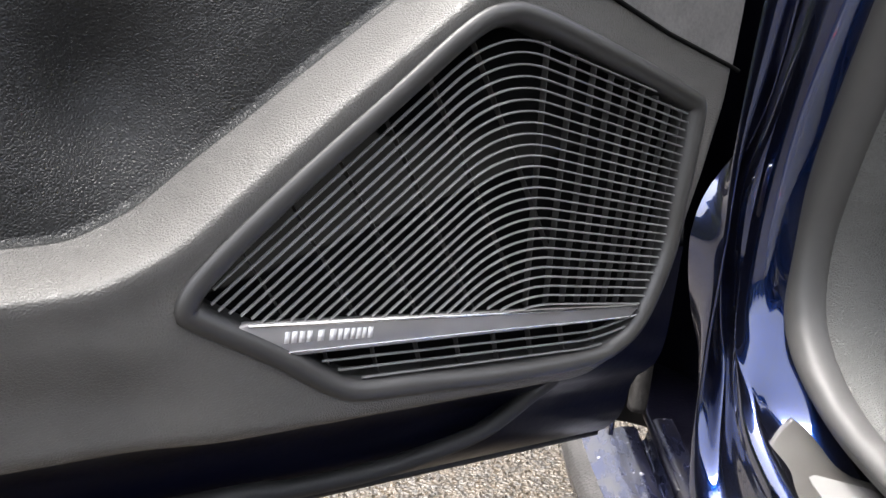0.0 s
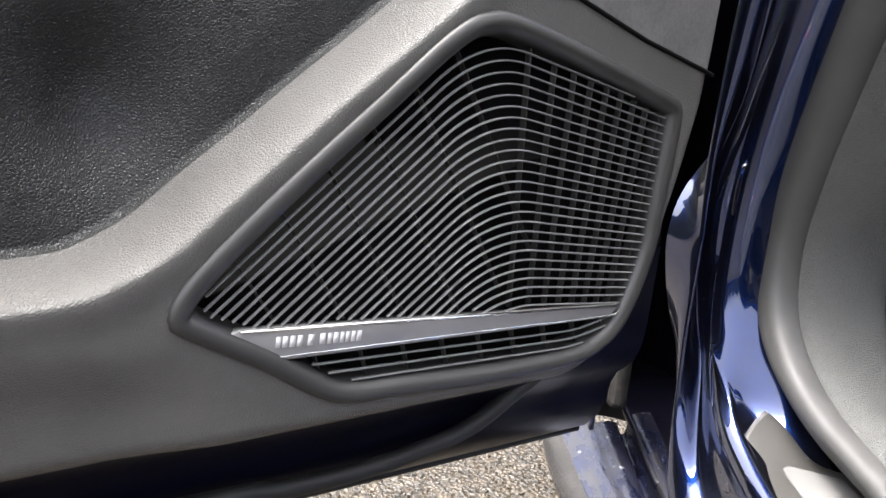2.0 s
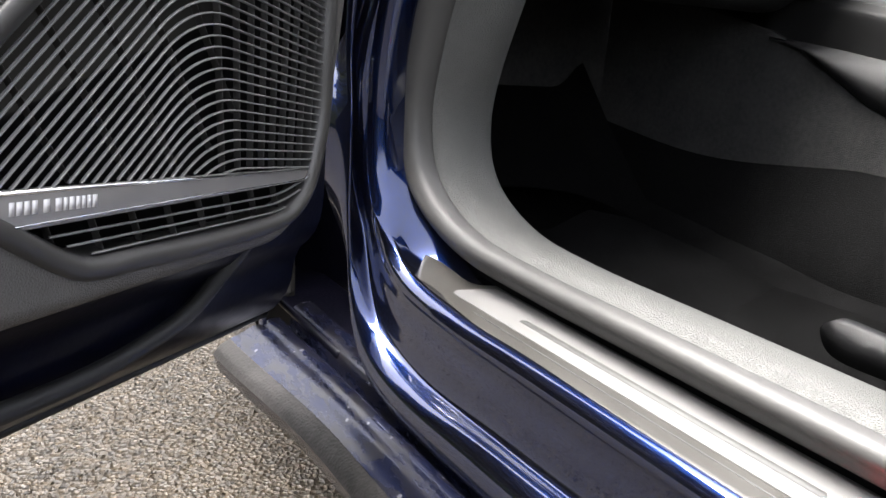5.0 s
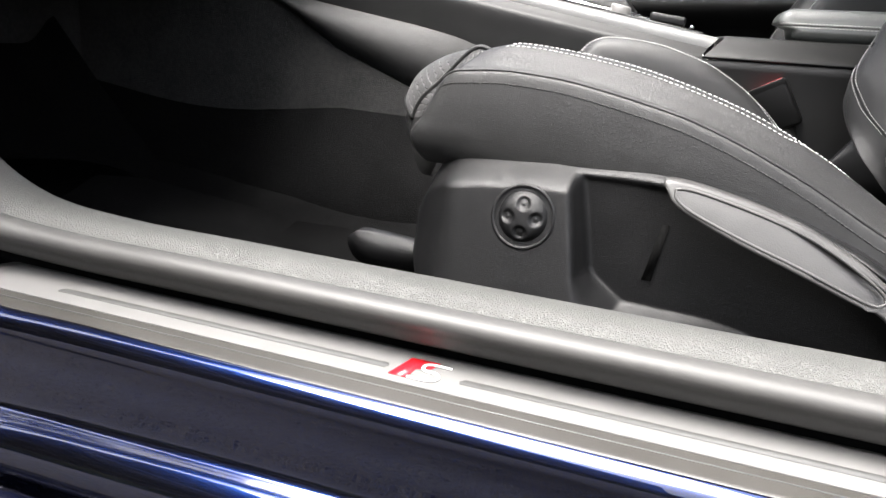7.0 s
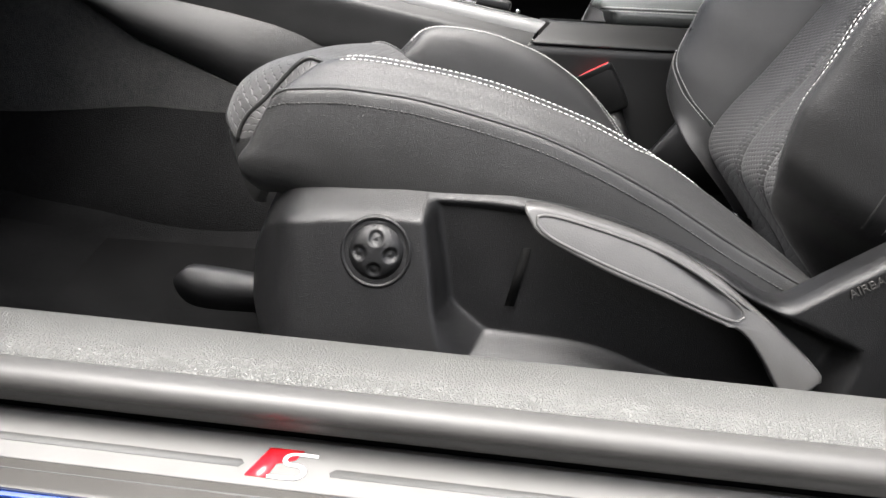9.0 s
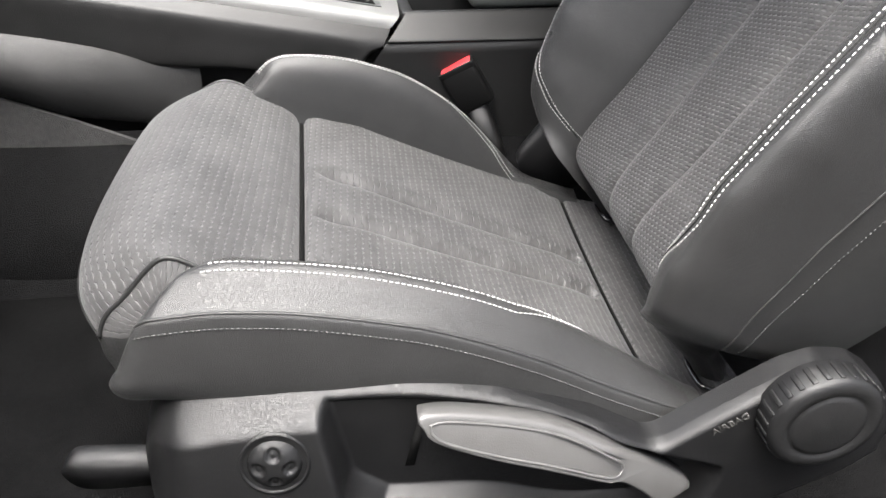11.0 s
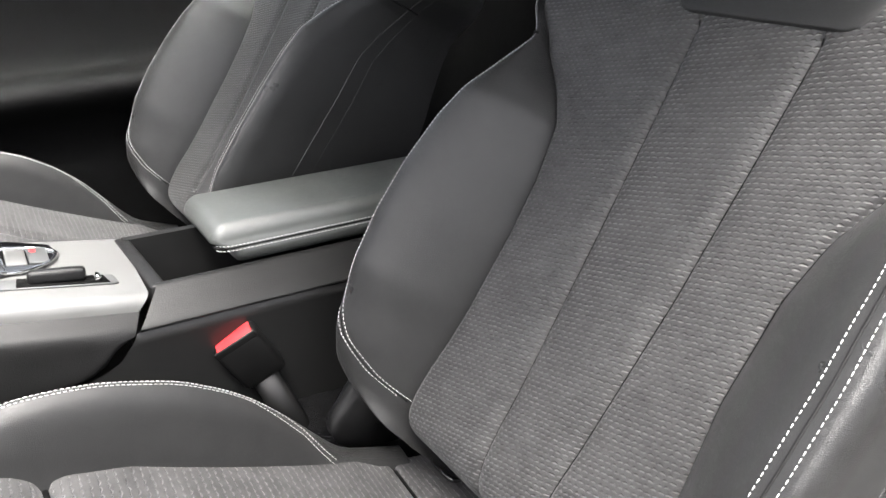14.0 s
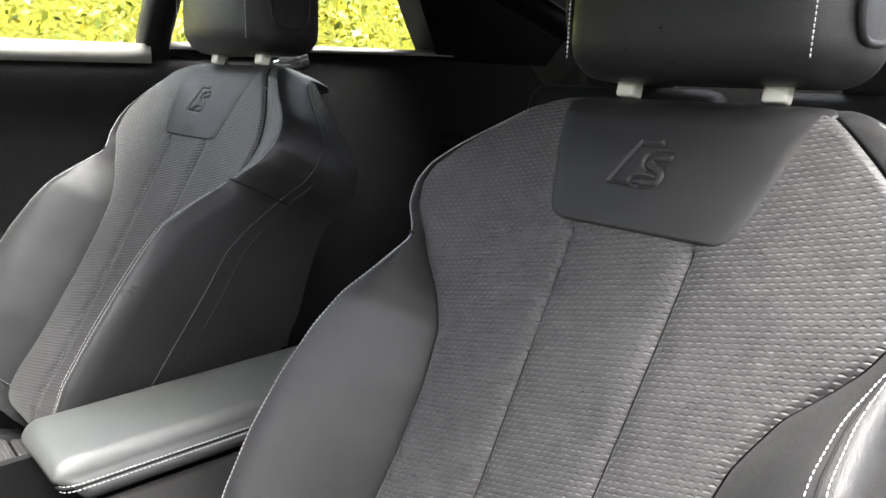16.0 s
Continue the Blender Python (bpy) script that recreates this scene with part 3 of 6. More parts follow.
def inner_trim():
    round_opening("sill_trim",
                  [(-0.006, 0.020), (-0.014, 0.030), (-0.017, 0.040), (-0.014, 0.065), (-0.006, 0.095), (0.004, 0.114), (0.018, 0.122), (0.06, 0.128), (0.20, 0.130)],
                  [(-0.010, 0.006), (-0.020, 0.014), (-0.026, 0.030), (-0.034, 0.055), (-0.030, 0.075), (-0.018, 0.090), (0.01, 0.100), (0.06, 0.108), (0.20, 0.112)],
                  sill_leather, car_body, "grey grained inner sill and kick panel trim", hi=215)


inner_trim()
# seam across the trim where sill and kick panel meet
part("trim_seam", tube("trim_seam", curve([(-0.345, 0.028, 0.446), (-0.352, 0.055, 0.444), (-0.35, 0.085, 0.437), (-0.345, 0.112, 0.425)], 16), 0.0009, 6), pale, car_body)


def sill_cover():
    """Grey cover with a silver plate, inlaid bars and an enamelled badge."""
    def place(x, y, h):
        return (x, y, 0.3965 + 0.06 * y + 0.026 * float(ease(-x, 0.345, 0.44)) + h)
    section = curve([(-0.0405, -0.006), (-0.0402, 0.0012), (-0.0382, 0.0031), (-0.020, 0.0034), (0.0, 0.0034), (0.018, 0.0034), (0.0275, 0.0030), (0.0292, 0.0)], 40)
    ends = [-0.412 + 0.034 * max(0.0, (0.012 - y) / 0.048) ** 2 for y, _ in section]
    rows = [[place(x0 + (0.47 - x0) * f, y, h * (1 if f else -1)) for f in np.r_[0, np.linspace(0.0001, 0.15, 24), np.linspace(0.17, 1, 20)]] for (y, h), x0 in zip(section, ends)]
    cover = part("sill_cover", grid("sill_cover", np.array(rows)), sill_plastic, car_body, "grey plastic sill cover")
    metal = [(-0.336, -0.0185), (-0.344, -0.0175), (-0.348, -0.012), (-0.332, 0.0205), (-0.328, 0.0225), (0.385, 0.0225), (0.39, 0.0205), (0.398, -0.012), (0.394, -0.0175), (0.386, -0.0185)]
    part("scuff_plate", plate(metal, lambda a, b, h: place(a, b, h + 0.0033), 0.0012, 0.0006), scuff_silver, cover, "satin silver scuff plate")
    for x0, x1 in ((-0.264, 0.001), (0.052, 0.317)):
        part("inlay_bar", plate([(x0, -0.0055), (x0 - 0.001, -0.0025), (x0 + 0.002, 0.0010), (x1, 0.0010), (x1 + 0.002, -0.0020), (x1, -0.0055)], lambda a, b, h: place(a, b, h + 0.0046), 0.0002), scuff_inlay, cover, "matt grey inlaid bar")
    part("trim_line", plate([(-0.30, -0.0262), (-0.30, -0.0252), (0.46, -0.0252), (0.46, -0.0262)], lambda a, b, h: place(a, b, h + 0.0033), 0.0004), silver_dim, cover)
    lift = 0.0047
    part("badge", plate([(0.0065, -0.0075), (0.0135, 0.009), (0.0330, 0.009), (0.0300, 0.0035), (0.0205, 0.0005), (0.0185, -0.0075)], lambda a, b, h: place(a, 1.5 * b - 0.0005, h + lift), 0.0005), red_enamel, cover, "red enamel badge")
    arc = curve([(0.0185, -0.0068), (0.0330, -0.0066), (0.0375, -0.0035), (0.0345, 0.0000), (0.0265, 0.0008), (0.0245, 0.0038), (0.0285, 0.0066), (0.0420, 0.0066)], 40)
    part("badge_shape", sweep("badge_shape", np.array([place(a, 1.5 * b - 0.0005, lift + 0.0004) for a, b in arc]), ring(0.0014, 0.0005, 8)), pale, cover, "pale raised badge stroke")


sill_cover()


def hinge_area():
    """Inner post, hinges and strap between the opening and the wing."""
    q = [(-0.535, 0.012), (-0.56, 0.03), (-0.62, 0.038), (-0.70, 0.03), (-0.78, -0.02), (-0.80, -0.10)]
    zs = np.linspace(0.2, 1.0, 12)
    line = curve(q, 30)
    p = np.stack([np.stack([line[:, 0] + 0.02 * math.sin(z * 9), line[:, 1], np.full(30, z)], 1) for z in zs])
    # the post's shade is in its near-black colour
    part("hinge_post", grid("hinge_post", p), hinge_shade_black, car_body, "blue hinge post, blackened for shade")
    part("metal_post", sweep("metal_post", curve([(-0.550, -0.097, 0.335), (-0.556, -0.095, 0.36), (-0.566, -0.092, 0.42), (-0.575, -0.088, 0.50)], 30), ring(0.016, 0.008, 14, 4), up=(0, 1, 0)), dark_metal, car_body, "dirty bare metal post beside the hinge")
    part("post_blade", sweep("post_blade", curve([(-0.560, -0.118, 0.300), (-0.575, -0.114, 0.36), (-0.585, -0.110, 0.46)], 20), ring(0.008, 0.003, 12, 4), up=(0, 1, 0)), paint, car_body, "blue painted blade beside the post")
    part("post_foot", box((0.05, 0.04, 0.02), (-0.522, -0.090, 0.262), (0, 6, -20), 0.008), hinge_shade_black, car_body, "dark post foot")
    part("sill_well", box((0.30, 0.09, 0.012), (-0.63, -0.02, 0.285), (0, 0, 0), 0.004), hinge_shade_black, car_body)
    # wing and front of the car
    xs = np.linspace(-1.06, -0.60, 12)
    sec = curve([(-0.10, 0.22), (-0.13, 0.4), (-0.125, 0.6), (-0.10, 0.8), (-0.04, 0.93), (0.15, 0.99)], 24)
    p = np.stack([np.stack([np.full(24, x), sec[:, 0] + 0.06 * max(0, -1.2 - x), sec[:, 1] - 0.06 * max(0, -1.0 - x)], 1) for x in xs])
    part("front_wing", grid("front_wing", p), paint, car_body)


hinge_area()


def shell():
    """Roof, bulkhead, screen posts and far side, which close the car round the seats."""
    def wall(name, pts, mat, label="", thick=0.02, axis=1):
        me = plate(pts, (lambda a, b, h: (a, b, h)) if axis == 2 else (lambda a, b, h: (a, h, b)), thick, 0.0)
        return part(name, me, mat, car_body, label, smooth=False)
    # unseen roof, bowed across, its edges placed to limit light on the seats
    ys, xs = np.linspace(0.31, 1.36, 24), np.linspace(0.13, 1.75, 24)
    for name, lift, mat in (("headliner", 0.0, dark_trim), ("roof", 0.03, paint)):
        p = np.array([[(x, y, 1.33 + lift + 0.05 * math.sin(math.pi * (y - 0.38) / 1.06) - 0.10 * max(0, x - 0.7) ** 2 - 0.20 * max(0, 0.5 - x) ** 2) for y in ys] for x in xs])
        part(name, grid(name, p), mat, car_body)
    for y0 in (0.29, 1.38):
        part("roof_rail", tube("roof_rail", curve([(-0.02, y0, 1.25), (0.3, y0, 1.315), (0.8, y0, 1.33), (1.3, y0, 1.29), (1.75, y0, 1.17)], 40), 0.035, 12), dark_trim, car_body)
    # rear quarter and rear wall on the near side
    def near(a, b, h):
        return (a, 0.0 + h, b)
    part("rear_quarter", plate([(0.98, 0.2), (0.98, 0.98), (1.06, 1.0), (1.9, 1.0), (1.9, 0.2)], near, 0.10), paint, car_body, smooth=False)
    part("rear_bulkhead", box((0.03, 1.75, 1.0), (1.86, 0.88, 0.75)), deep_black, car_body)
    part("rear_shelf", box((0.5, 1.6, 0.03), (1.68, 0.88, 0.90)), carpet_mat, car_body)
    part("dashboard", box((0.42, 1.40, 0.22), (-0.70, 0.89, 0.86), (0, 8, 0), 0.06, 5), dash_lining, car_body, "dark grained dashboard")
    part("glovebox", box((0.52, 0.72, 0.16), (-0.82, 0.45, 0.775), (0, 4, 0), 0.06, 5), dash_lining, car_body, "dark glovebox underside")
    part("bulkhead", box((0.03, 1.6, 1.1), (-1.02, 0.88, 0.5), (0, 0, 0)), lit_toe_carpet, car_body)


shell()


def footwell():
    xs = np.linspace(-1.0, 1.8, 140)
    ys = np.linspace(0.115, 0.73, 40)
    z = np.interp(xs, [-1.0, -0.9, -0.78, -0.6, -0.2, 0.3, 1.8], [0.52, 0.40, 0.275, 0.255, 0.262, 0.272, 0.272])
    p = np.empty((140, 40, 3))
    p[..., 0], p[..., 1] = xs[:, None], ys[None]
    wave = np.sin(xs * 7)[:, None] * np.cos(ys * 9)[None] * 0.004
    p[..., 2] = z[:, None] + wave + 0.05 * ease(ys, 0.64, 0.73)[None] ** 2 + 0.04 * ease(-ys, -0.16, -0.115)[None]
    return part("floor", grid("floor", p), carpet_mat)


tagged(footwell(), "dark velour carpet in the footwell", "carpet", kind="structure")
far_floor = part("floor_far", box((2.8, 0.70, 0.02), (0.4, 1.28, 0.26)), carpet_mat)
tagged(far_floor, "dark velour carpet under the second seat", "carpet", kind="structure")


def tunnel_carpet():
    xs = np.linspace(-1.0, 0.9, 80)
    vs = np.linspace(0, 1, 20)
    p = np.array([[(x, 0.715 + 0.085 * v**1.5 + 0.012 * math.sin(x * 8 + 1), 0.28 + 0.175 * v) for v in vs] for x in xs])
    return part("tunnel_carpet", grid("tunnel_carpet", p), carpet_mat)


tagged(tunnel_carpet(), "dark velour carpet wall beside the centre tunnel", "carpet", kind="structure")


def footwell_side():
    """Carpeted side of the tunnel below the padded panel, at the front of the footwell."""
    outline = [(-1.0, 0.28), (-1.0, 0.74), (-0.62, 0.655), (-0.55, 0.625), (-0.5, 0.590), (-0.44, 0.553), (-0.29, 0.497), (-0.2, 0.46), (-0.2, 0.28)]
    ob = part("tunnel_side", plate(outline, lambda a, b, h: (a, 0.792 + h, b), 0.010, 0.003), lit_toe_carpet, smooth=False)
    return tagged(ob, "velour carpet on the tunnel's side, paled for missing light", "carpet", kind="structure")


footwell_side()


def floor_mat():
    mat_ob = empty("floor_mat", (-0.4, 0.4, 0.27), "dark velour floor mat with white edge stitching", "floor mat")
    outline = curve([(-0.80, 0.20), (-0.3, 0.19), (-0.13, 0.20), (-0.105, 0.24), (-0.10, 0.45), (-0.105, 0.67), (-0.14, 0.70), (-0.5, 0.70), (-0.80, 0.68)], 90, closed=True)
    def z(x):
        return float(np.interp(x, [-1.0, -0.9, -0.78, -0.6, -0.2, 0.3], [0.52, 0.40, 0.275, 0.255, 0.262, 0.272])) + 0.006
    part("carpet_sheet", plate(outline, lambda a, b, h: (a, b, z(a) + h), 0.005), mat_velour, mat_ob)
    rim = np.array([(a, b, z(a) + 0.005) for a, b in outline])
    part("mat_edge", tube("mat_edge", rim, 0.004, 8, closed=True), carpet_mat, mat_ob, "black bound edge")
    corner = rim[(rim[:, 0] > -0.16) & (rim[:, 1] < 0.40)]
    corner = corner[np.argsort(corner[:, 1])]
    stitches("mat_stitching", corner + (-0.001, 0, 0.0042), np.tile((0, 0, 1.0), (len(corner), 1)), stitch_mat, mat_ob, 0.007, 0.0045, 0.0011)
    c = np.array([(-0.155 + 0.022 * math.cos(t), 0.262 + 0.022 * math.sin(t)) for t in np.linspace(0, 6.283, 32, endpoint=False)])
    part("mat_fastener", plate(c, lambda a, b, h: (a, b, 0.268 + h), 0.007, 0.002), trim_plastic, mat_ob, "round dark plastic fastener")


floor_mat()

# ---- open front door ----
ALONG, INTO = np.array([0.6159, -0.7878, 0.0]), np.array([0.7878, 0.6159, 0.0])
HINGE = np.array([-0.35, -0.16, 0.0])


def on_door(u, z, w):
    """A place on the open door: u along it from the hinge, z up, w out of its inner face, which stands upright."""
    u, z, w = np.broadcast_arrays(np.asarray(u, float), np.asarray(z, float), np.asarray(w, float))
    return HINGE + u[..., None] * ALONG + w[..., None] * INTO + z[..., None] * np.array([0, 0, 1.0])


car_door = empty("car_door", tuple(HINGE + (0, 0, 0.33)), "open car door with dark leather panel and louvred speaker grille", "car door")

GRILLE = curve([(0.3132, 0.5663), (0.3031, 0.5836), (0.2646, 0.6184), (0.2055, 0.6661), (0.1651, 0.6986), (0.1417, 0.7095), (0.1141, 0.7085), (0.0475, 0.6901), (-0.0192, 0.6689), (-0.0359, 0.6615), (-0.0383, 0.6468),
                (-0.0352, 0.6012), (-0.0302, 0.5531), (-0.0118, 0.5084), (0.0091, 0.4908), (0.0398, 0.4843), (0.1115, 0.4883), (0.1842, 0.4969), (0.2175, 0.5009), (0.237, 0.5093), (0.2699, 0.5337), (0.3065, 0.5578)], 220, closed=True)
CREST = curve([(0.9192, 0.5963), (0.5036, 0.5924), (0.4207, 0.5904), (0.3621, 0.5894), (0.3404, 0.594), (0.3167, 0.6054), (0.2914, 0.6253), (0.2367, 0.6684), (0.1882, 0.7048), (0.1231, 0.7546), (0.0362, 0.8296)], 160)


def shrink(line, by):
    d = np.roll(line, -1, 0) - np.roll(line, 1, 0)
    d /= np.linalg.norm(d, axis=1)[:, None]
    return line + by * np.stack([-d[:, 1], d[:, 0]], 1)


_area = 0.5 * np.sum(GRILLE[:, 0] * np.roll(GRILLE[:, 1], -1) - np.roll(GRILLE[:, 0], -1) * GRILLE[:, 1])
IN = 1.0 if _area > 0 else -1.0


def door_base(u, z):
    """Height of the leather over the door's plane: a shelf along the crest, a hollow above it, a crease below."""
    pts = np.stack([u.ravel(), z.ravel()], 1)
    d = distance_to(pts, CREST, closed=False)
    below = np.interp(pts[:, 0], CREST[::-1, 0], CREST[::-1, 1])
    e = np.where(pts[:, 1] > below, d, -d)
    w = 0.002 * bell(e + 0.012, 0.010) - 0.042 * ease(e, -0.009, 0.006)
    w -= 0.06 * np.clip(e - 0.030, 0, 0.25)
    w -= 0.024 * bell(np.hypot(pts[:, 0] - 0.330, (pts[:, 1] - 0.6625) * 0.8), 0.035) * (e > 0)
    crease = 0.5455 + 0.17 * (pts[:, 0] - 0.31)
    w -= 0.007 * ease(crease - pts[:, 1], -0.006, 0.030) * ease(pts[:, 0], 0.285, 0.345) * (e < 0)
    return w.reshape(u.shape)


def door_relief(u, z):
    pts = np.stack([u.ravel(), z.ravel()], 1)
    g = distance_to(pts, GRILLE).reshape(u.shape)
    hole = inside(pts, GRILLE).reshape(u.shape)
    return door_base(u, z) - np.where(hole, 0.018 * ease(g, 0.001, 0.006), 0.0)


def door_panel():
    hs = np.r_[np.linspace(0, 0.02, 10), np.linspace(0.022, 0.29, 210), np.linspace(0.30, 0.52, 20)]
    right = smooth_table(hs, [(0, 0.062), (0.003, 0.045), (0.0075, 0.027), (0.018, 0.006), (0.0316, -0.0095), (0.06, -0.027), (0.086, -0.039), (0.15, -0.057), (0.2016, -0.0685), (0.24, -0.071), (0.52, -0.080)])
    fr = np.r_[np.linspace(0, 0.03, 9), np.linspace(0.034, 1, 300)]
    u = right[:, None] + fr[None] * (0.46 - right[:, None])
    u = np.concatenate([u, np.tile(np.linspace(0.48, 1.0, 14), (len(hs), 1))], 1)
    z = 0.4655 + 0.078 * u + hs[:, None]
    w = door_relief(u, z)
    edge = np.minimum(hs[:, None] + 0 * u, u - right[:, None])
    t = np.clip(edge / 0.012, 0, 1)
    w = w - 0.012 * (1 - np.sqrt(1 - (1 - t) ** 2))
    p = on_door(u, z, w)
    uc, zc = u[:-1, :-1], z[:-1, :-1]
    seam = np.interp(uc, [-0.08, -0.0622, 0.0088, 0.0584, 0.2], [0.680, 0.6855, 0.7040, 0.7202, 0.767])
    upper = (zc > seam) & (uc < 0.13)
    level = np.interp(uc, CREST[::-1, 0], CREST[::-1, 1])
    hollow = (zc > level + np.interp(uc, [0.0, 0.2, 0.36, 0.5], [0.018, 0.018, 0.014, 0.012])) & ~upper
    # the hollow gets the darkened leather in place of shading
    part("upper_door_panel", grid("upper_door_panel", p, keep=hollow), shaded_door_leather, car_door, "grained leather above the armrest, darkened for shade")
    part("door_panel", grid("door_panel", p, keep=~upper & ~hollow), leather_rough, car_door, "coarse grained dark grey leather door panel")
    part("upper_trim", grid("upper_trim", p + 0.001 * INTO, keep=upper), suede, car_door, "speckled grey suede upper trim")
    # lip of the hollow, along the crest
    step = np.gradient(CREST, axis=0)
    step /= np.linalg.norm(step, axis=1)[:, None]
    up = np.stack([step[:, 1], -step[:, 0]], 1)
    lip = CREST[:, None] + up[:, None] * np.linspace(0.0032, 0.026, 16)[None, :, None]
    lw = door_base(lip[..., 0], lip[..., 1]) + 0.0009
    part("hollow_lip", grid("hollow_lip", on_door(lip[..., 0], lip[..., 1], lw)), shaded_door_leather, car_door, "grained leather lip, darkened for shade")
    su = np.linspace(-0.070, 0.12, 40)
    sz = np.interp(su, [-0.08, -0.0622, 0.0088, 0.0584, 0.2], [0.680, 0.6855, 0.7040, 0.7202, 0.767])
    sw = door_relief(su[:, None], sz[:, None])[:, 0]
    part("panel_seam", tube("panel_seam", on_door(su, sz, sw + 0.0004), 0.0016, 8), deep_black, car_door)
    skirt = np.stack([p[0], p[0] - 0.03 * INTO], 0)
    part("panel_skirt", grid("panel_skirt", skirt), black_rubber, car_door)
    skirt = np.stack([p[:, 0], p[:, 0] - 0.03 * INTO], 0)
    part("panel_skirt", grid("panel_skirt", skirt), black_rubber, car_door)


door_panel()


def speaker_grille():
    lift = door_base(GRILLE[:, :1], GRILLE[:, 1:])[:, 0]
    rows = []
    for by, h in ((-0.0036, -0.004), (-0.0033, 0.0006), (-0.0022, 0.0022), (0.0, 0.0033), (0.0025, 0.0036), (0.0052, 0.0030), (0.0076, 0.0010), (0.0094, -0.0025), (0.0104, -0.007), (0.0108, -0.017)):
        q = shrink(GRILLE, by * IN)
        rows.append(on_door(q[:, 0], q[:, 1], h + lift))
    rim = part("speaker_grille", grid("speaker_grille", np.stack(rows, 0), loop=True), rim_mat, car_door, "soft grey rim of the speaker grille")
    inner = shrink(GRILLE, 0.0100 * IN)
    part("grille_backing", plate(inner, lambda a, b, h: tuple(on_door(a, b, -0.0175 + h)), 0.001), deep_black, rim, "black perforated backing")

    def top_of_strip(u):
        return 0.5183 + 0.130 * (u + 0.0047)

    def slat(line, w0, thick, deep, mat, name, above):
        line = np.asarray(line)
        ok = inside(line, inner) & ((line[:, 1] > top_of_strip(line[:, 0]) - 0.001) == above)
        idx = np.flatnonzero(ok)
        if len(idx) < 4:
            return
        runs = np.split(idx, np.flatnonzero(np.diff(idx) > 1) + 1)
        run = max(runs, key=len)
        if len(run) < 4:
            return
        q = line[run]
        d = np.gradient(q, axis=0)
        d /= np.linalg.norm(d, axis=1)[:, None]
        nrm = np.stack([-d[:, 1], d[:, 0]], 1)
        rows = []
        for s, h in ((-0.5, -deep), (-0.5, -0.0004), (-0.2, 0.0), (0.2, 0.0), (0.5, -0.0004), (0.5, -deep)):
            o = q + nrm * s * thick
            rows.append(on_door(o[:, 0], o[:, 1], w0 + h))
        part(name, grid(name, np.stack(rows, 0)), mat, rim)

    n = 27
    for i in range(n):
        f = i / (n - 1)
        k = np.array([0.1405, 0.7005]) * (1 - f) + np.array([0.1120, 0.5310]) * f
        left, right = -0.804 + 0.16 * f, 0.250 - 0.103 * f
        a = k + np.array([1, left]) * 0.030
        b = k - np.array([1, right]) * 0.034
        t = np.linspace(0, 1, 16)[:, None]
        bend = (1 - t) ** 2 * a + 2 * t * (1 - t) * k + t**2 * b
        us = np.linspace(0.24, 0.0301, 100)[:, None]
        ul = np.linspace(0.0341, 0.23, 80)[:, None]
        line = np.vstack([k + np.array([1, left]) * us, bend, k - np.array([1, right]) * ul])
        slat(line, -0.0008, 0.0010, 0.0020, satin, "slat", True)
    for i in range(1, 7):
        us = np.linspace(0.33, -0.06, 160)
        zs = 0.5090 + 0.0965 * (us - 0.002) - 0.0062 * i + 0.012 * ease(0.05 - us, 0, 0.08)
        slat(np.stack([us, zs], 1), -0.0008, 0.0010, 0.0020, satin, "slat", False)
    for i in range(9):
        f = i / 8
        u0, u1 = 0.103 - 0.133 * f**0.85, 0.098 - 0.108 * f**0.9
        t = np.linspace(0, 1, 120)
        slat(np.stack([u0 + (u1 - u0) * t, 0.715 - 0.20 * t], 1), -0.0045, 0.0007, 0.005, rim_mat, "rib", True)
    for i in range(7):
        u0 = 0.153 + 0.0253 * i
        t = np.linspace(0, 0.16, 120)
        slat(np.stack([u0 + 0.01 - 0.50 * t, 0.7058 - 0.0207 * i - 0.86 * t], 1), -0.0060, 0.0007, 0.005, rim_mat, "rib", True)
    for i in range(9):
        u0 = 0.02 + 0.028 * i
        t = np.linspace(0, 0.06, 60)
        slat(np.stack([u0 - 0.3 * t, 0.55 - t], 1), -0.0055, 0.0007, 0.005, rim_mat, "rib", False)

    outline = [(0.2821, 0.5548), (-0.0016, 0.5197), (-0.0019, 0.5184), (0.0063, 0.5112), (0.2687, 0.5344), (0.2731, 0.5357), (0.2915, 0.551), (0.2911, 0.5527), (0.2885, 0.5537)]
    strip = part("name_strip", plate(outline, lambda a, b, h: tuple(on_door(a, b, -0.004 + h)), 0.005, 0.0008), name_metal, rim, "brushed grey metal strip")
    for pts, r in (([(0.2822, 0.554), (0.1391, 0.5362), (-0.0005, 0.5191)], 0.0010), ([(0.2886, 0.5517), (0.271, 0.5373), (0.2655, 0.5364), (0.1309, 0.5245), (0.0079, 0.513), (0.0007, 0.5182)], 0.00045)):
        q = np.array(pts) if r > 0.0008 else curve(pts, 60)
        part("bright_edge", tube("bright_edge", on_door(q[:, 0], q[:, 1], 0.0012), r, 8), chrome, rim, "polished edge line")
    # brand lettering stands as plain pale bars
    u = 0.2640
    for wide in (4.5, 5, 5, 5, 0, 6, 0, 6, 4, 5, 4, 4, 4, 5):
        if wide:
            zz = 0.5402 + 0.118 * (u - 0.2535)
            w = 0.00056 * wide
            part("letter_bar", plate([(u, zz), (u - w, zz - 0.0003), (u - w - 0.0008, zz + 0.0058), (u - 0.0008, zz + 0.0061)], lambda a, b, h: tuple(on_door(a, b, 0.001 + h)), 0.0003), pale, strip)
        u -= 0.00068 * wide + 0.0007 if wide else 0.0020


speaker_grille()


